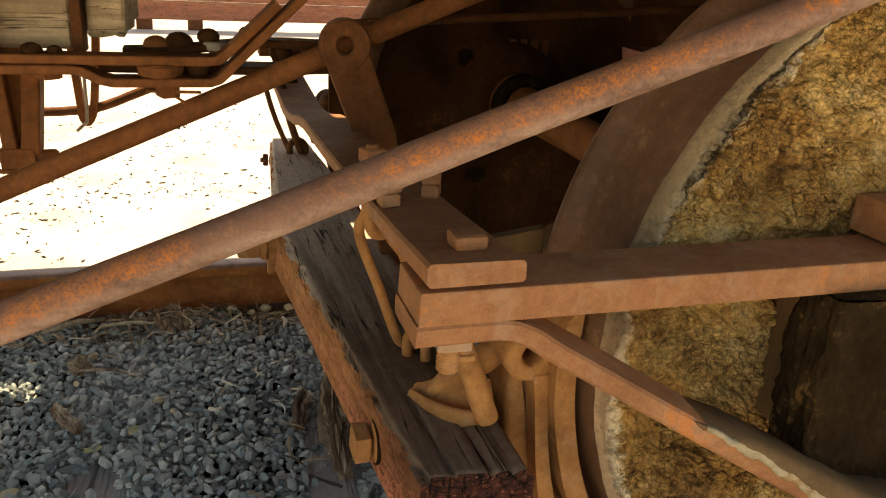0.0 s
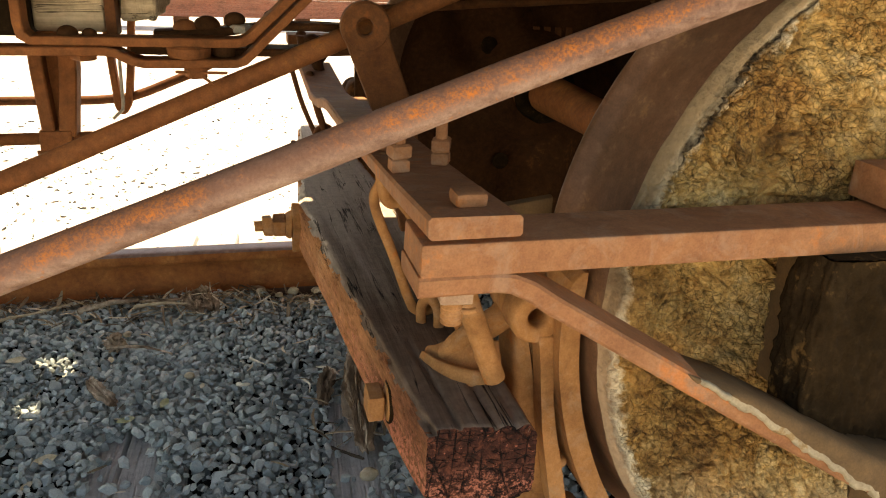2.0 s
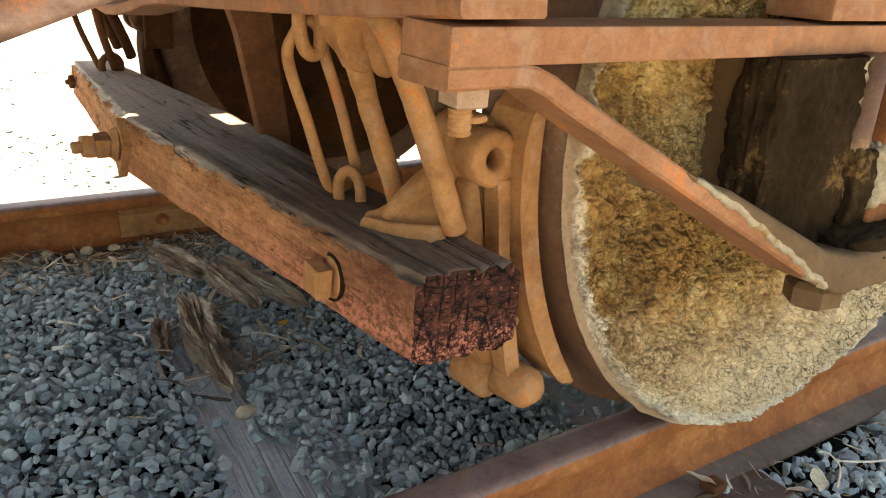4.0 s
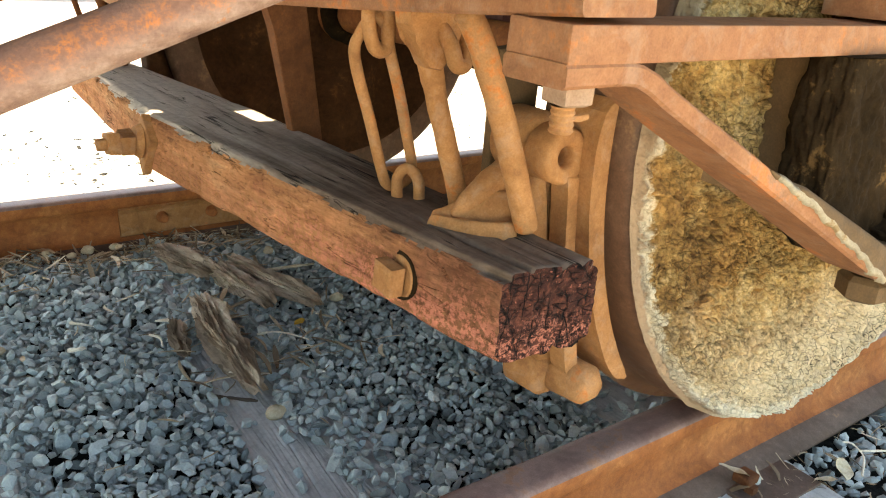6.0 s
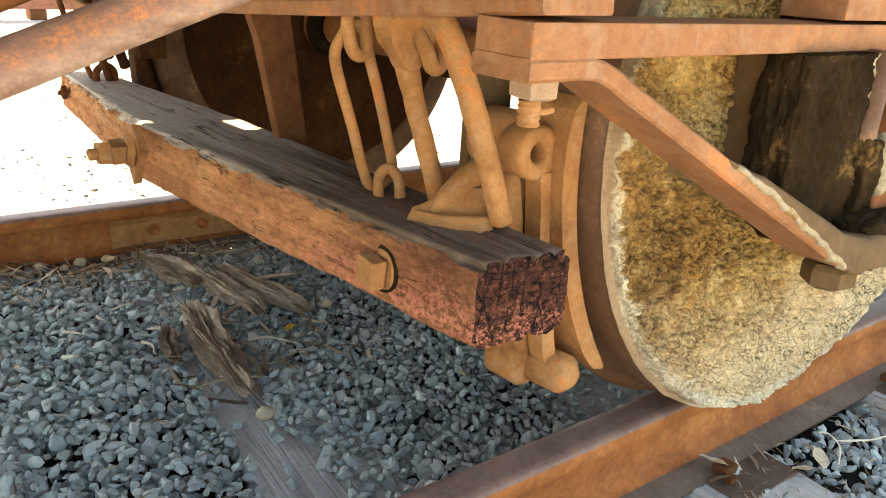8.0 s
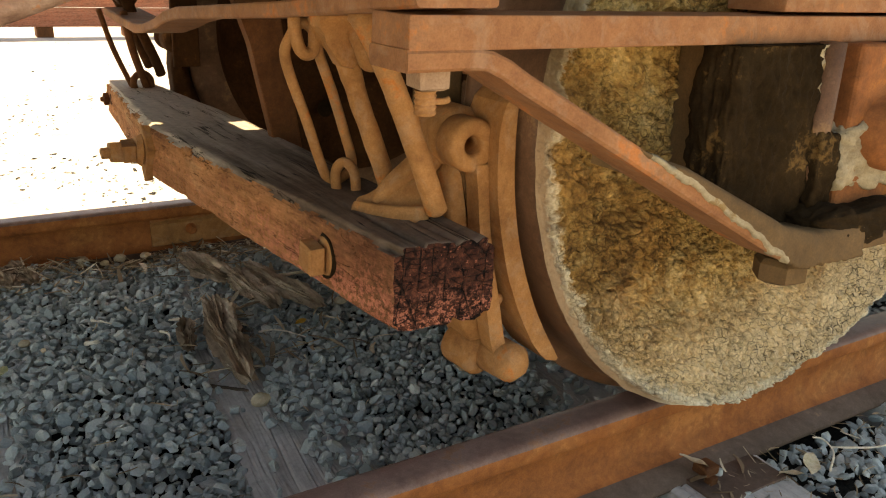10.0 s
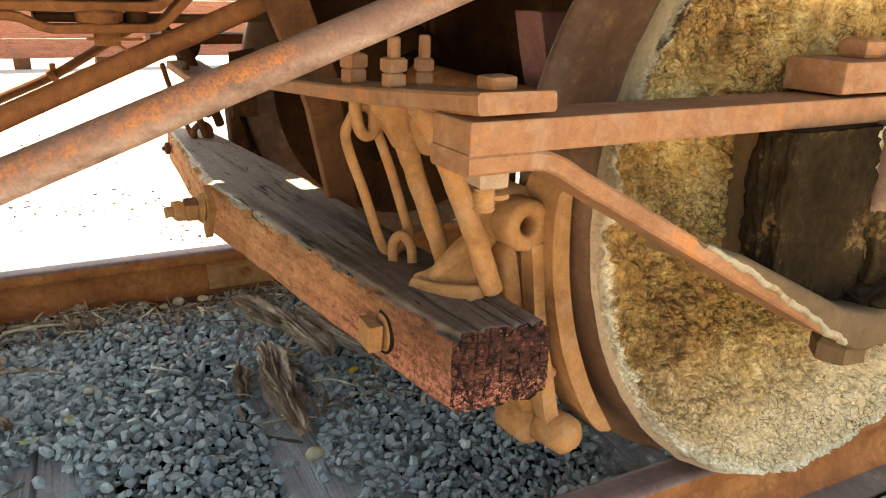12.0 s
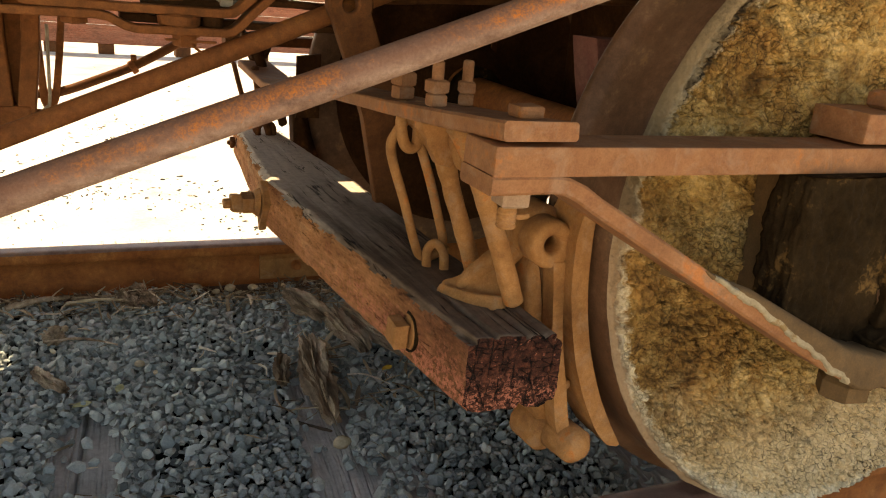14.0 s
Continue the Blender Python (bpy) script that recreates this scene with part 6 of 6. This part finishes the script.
wood_piece((0.078, 0.955, -0.106), (0.038, 0.545, -0.114), 0.031, 0.026, 1.0)
wood_piece((0.005, 0.885, -0.116), (-0.024, 0.735, -0.120), 0.014, 0.012, 2.3)
wood_piece((0.050, 0.873, -0.112), (0.086, 0.754, -0.116), 0.012, 0.011, 5.5)
wood_piece((0.100, 1.290, -0.104), (0.168, 1.070, -0.108), 0.026, 0.018, 3.1)
wood_piece((0.182, 1.105, -0.102), (0.218, 0.850, -0.108), 0.024, 0.018, 4.7)
wood_piece((0.226, 1.130, -0.102), (0.312, 0.810, -0.108), 0.024, 0.017, 6.2)
wood_piece((-0.562, 0.930, -0.116), (-0.491, 0.811, -0.118), 0.012, 0.011, 7.4)
wood_piece((-0.530, 1.125, -0.114), (-0.515, 1.080, -0.112), 0.020, 0.018, 9.1)
wood_piece((-0.309, 1.40, -0.100), (-0.274, 1.266, -0.112), 0.018, 0.014, 6.6)
wood_piece((-0.35, 1.37, -0.115), (-0.32, 1.26, -0.110), 0.020, 0.015, 8.0)


def pebble(x, y, s, tall, mat, label, seed):
    bm = bmesh.new()
    bmesh.ops.create_icosphere(bm, subdivisions=2, radius=1.0)
    for v in bm.verts:
        k = 1 + 0.25 * noise.noise(v.co * 1.3 + Vector((seed, 0, 0)))
        v.co = Vector((x + v.co.x * s * k, y + v.co.y * s * 0.75 * k, -0.126 + (v.co.z * tall * k + 0.5) * s))
    return tagged(part("pebble", bm, mat, smooth=True), label, "stone", "loose pebbles on the gravel")


for k, (x, y, s) in enumerate(((-0.143, 1.382, 0.018), (-0.047, 1.376, 0.017), (0.373, 0.834, 0.016), (-0.09, 1.36, 0.012), (0.02, 1.375, 0.014), (0.362, 1.18, 0.015), (-0.497, 1.167, 0.012), (-0.331, 0.918, 0.012), (0.031, 0.451, 0.021), (0.11, 1.37, 0.012))):
    pebble(x, y, s, 0.7, M_TAN, "rounded tan pebble lying on the gravel", k * 3.7)


def twig(pts, r, mat, label):
    bm = bmesh.new()
    c = curve_pts(pts, 6)
    tube(bm, c, [r * (1 - 0.5 * i / len(c)) for i in range(len(c))], 8)
    roughen(bm, r * 0.4, 60)
    return tagged(part("twig", bm, mat, smooth=True), label, "twig", "twigs on the gravel")


PALE, DULL = "short bleached twig lying on the gravel", "dry brown stick lying by the far rail"
twig(((-0.185, 0.976, -0.118), (-0.170, 0.950, -0.113), (-0.150, 0.936, -0.117)), 0.0035, M_STRAW, PALE)
twig(((-0.062, 0.845, -0.117), (-0.052, 0.815, -0.113), (-0.056, 0.786, -0.117)), 0.0032, M_STRAW, PALE)
twig(((0.131, 0.744, -0.117), (0.170, 0.720, -0.110), (0.215, 0.672, -0.117)), 0.0026, M_STRAW, PALE)
twig(((-0.219, 0.85, -0.116), (-0.205, 0.832, -0.108), (-0.190, 0.842, -0.114)), 0.0050, M_STRAW, PALE)
twig(((-0.041, 0.592, -0.136), (-0.005, 0.560, -0.134), (0.034, 0.533, -0.138)), 0.0045, M_DECK, "dark stick lying across the bare sleeper")
twig(((0.257, 1.015, -0.100), (0.33, 0.995, -0.092), (0.40, 0.998, -0.098)), 0.0055, M_TAN, DULL)
twig(((-0.637, 1.312, -0.112), (-0.56, 1.345, -0.106), (-0.487, 1.361, -0.110)), 0.0095, M_ROT, DULL)
twig(((-0.492, 1.322, -0.112), (-0.40, 1.315, -0.104), (-0.302, 1.287, -0.110)), 0.0055, M_TAN, DULL)
twig(((-0.537, 1.082, -0.112), (-0.45, 1.065, -0.108), (-0.376, 1.023, -0.112)), 0.0040, M_ROT, DULL)
twig(((-0.48, 1.35, -0.110), (-0.38, 1.335, -0.104), (-0.30, 1.33, -0.108)), 0.0050, M_ROT, DULL)
twig(((-0.85, 1.28, -0.112), (-0.74, 1.31, -0.106), (-0.66, 1.36, -0.108)), 0.0050, M_TAN, DULL)
twig(((0.835, -0.215, -0.135), (0.868, -0.196, -0.118), (0.872, -0.170, -0.108), (0.855, -0.160, -0.104)), 0.0022, M_STRAW, "curled pale stalk beside the rail foot")
twig(((0.90, -0.175, -0.130), (0.96, -0.215, -0.126), (1.03, -0.225, -0.130)), 0.0024, M_STRAW, "thin pale stalk beside the rail foot")


def leaf(x, y, z, s, rot, mat, label, curl=0.3):
    bm = bmesh.new()
    n = 8
    R = Matrix.Rotation(rot, 3, "Z") @ Matrix.Rotation(0.25, 3, "X")
    rows = []
    for i in range(n + 1):
        t = i / n
        w = 0.42 * math.sin(math.pi * t) ** 0.8 + 0.01
        row = []
        for k in (-1, 0, 1):
            p = Vector(((t - 0.5) * 2, k * w, curl * (k * k) * w + 0.25 * (t - 0.5) ** 2 + 0.05 * math.sin(t * 9 + k)))
            row.append(R @ (p * s))
        rows.append(row)
    vs = [[[bm.verts.new(Vector((x, y, z)) + p + Vector((0, 0, o))) for p in row] for row in rows] for o in (0.0, -0.0008)]
    for lay in vs:
        for a, b in zip(lay, lay[1:]):
            for k in range(2):
                bm.faces.new((a[k], a[k + 1], b[k + 1], b[k]))
    ob = part("fallen_leaf", bm, mat, smooth=True)
    return tagged(ob, label, "leaf", "fallen leaves")


leaf(0.240, 0.765, -0.122, 0.018, 0.4, M_LEAF_Y, "small bright yellow fallen leaf on the gravel")
leaf(0.612, -0.100, -0.112, 0.026, 1.9, M_LEAF, "curled dry tan leaf beside the rail spike")
leaf(0.815, -0.190, -0.130, 0.036, 0.6, M_LEAF, "curled dry tan leaf on the gravel")
leaf(0.770, -0.185, -0.138, 0.022, 2.6, M_LEAF, "curled dry tan leaf on the sleeper")
leaf(-0.457, 0.738, -0.116, 0.020, 0.3, M_LEAF_G, "faded green leaf at the edge of the bare sleeper")
leaf(-0.381, 0.791, -0.114, 0.020, 1.2, M_LEAF_G, "crumpled faded green leaf on the gravel")
leaf(-0.62, 0.55, -0.125, 0.016, 1.0, M_LEAF, "curled dry tan leaf on the gravel")
leaf(-0.32, 0.62, -0.125, 0.018, 2.2, M_LEAF, "curled dry tan leaf on the gravel")
leaf(-0.60, 0.62, -0.118, 0.026, 0.5, M_LEAF, "curled pale dry leaf on the gravel")
leaf(-0.47, 0.745, -0.118, 0.014, 2.8, M_LEAF, "curled pale dry leaf on the gravel")
leaf(-0.30, 0.86, -0.118, 0.012, 1.3, M_LEAF, "curled pale dry leaf on the gravel")
leaf(-0.74, 1.05, -0.112, 0.024, 0.2, M_LEAF, "curled pale dry leaf on the gravel")
leaf(-0.52, 1.02, -0.115, 0.016, 1.7, M_LEAF, "curled pale dry leaf on the gravel")
leaf(-0.18, 1.22, -0.112, 0.014, 2.0, M_LEAF, "curled pale dry leaf on the gravel")
leaf(0.02, 1.34, -0.108, 0.018, 0.9, M_LEAF, "curled pale dry leaf beside the rail")
leaf(0.20, 0.66, -0.122, 0.012, 2.4, M_LEAF, "curled pale dry leaf on the gravel")
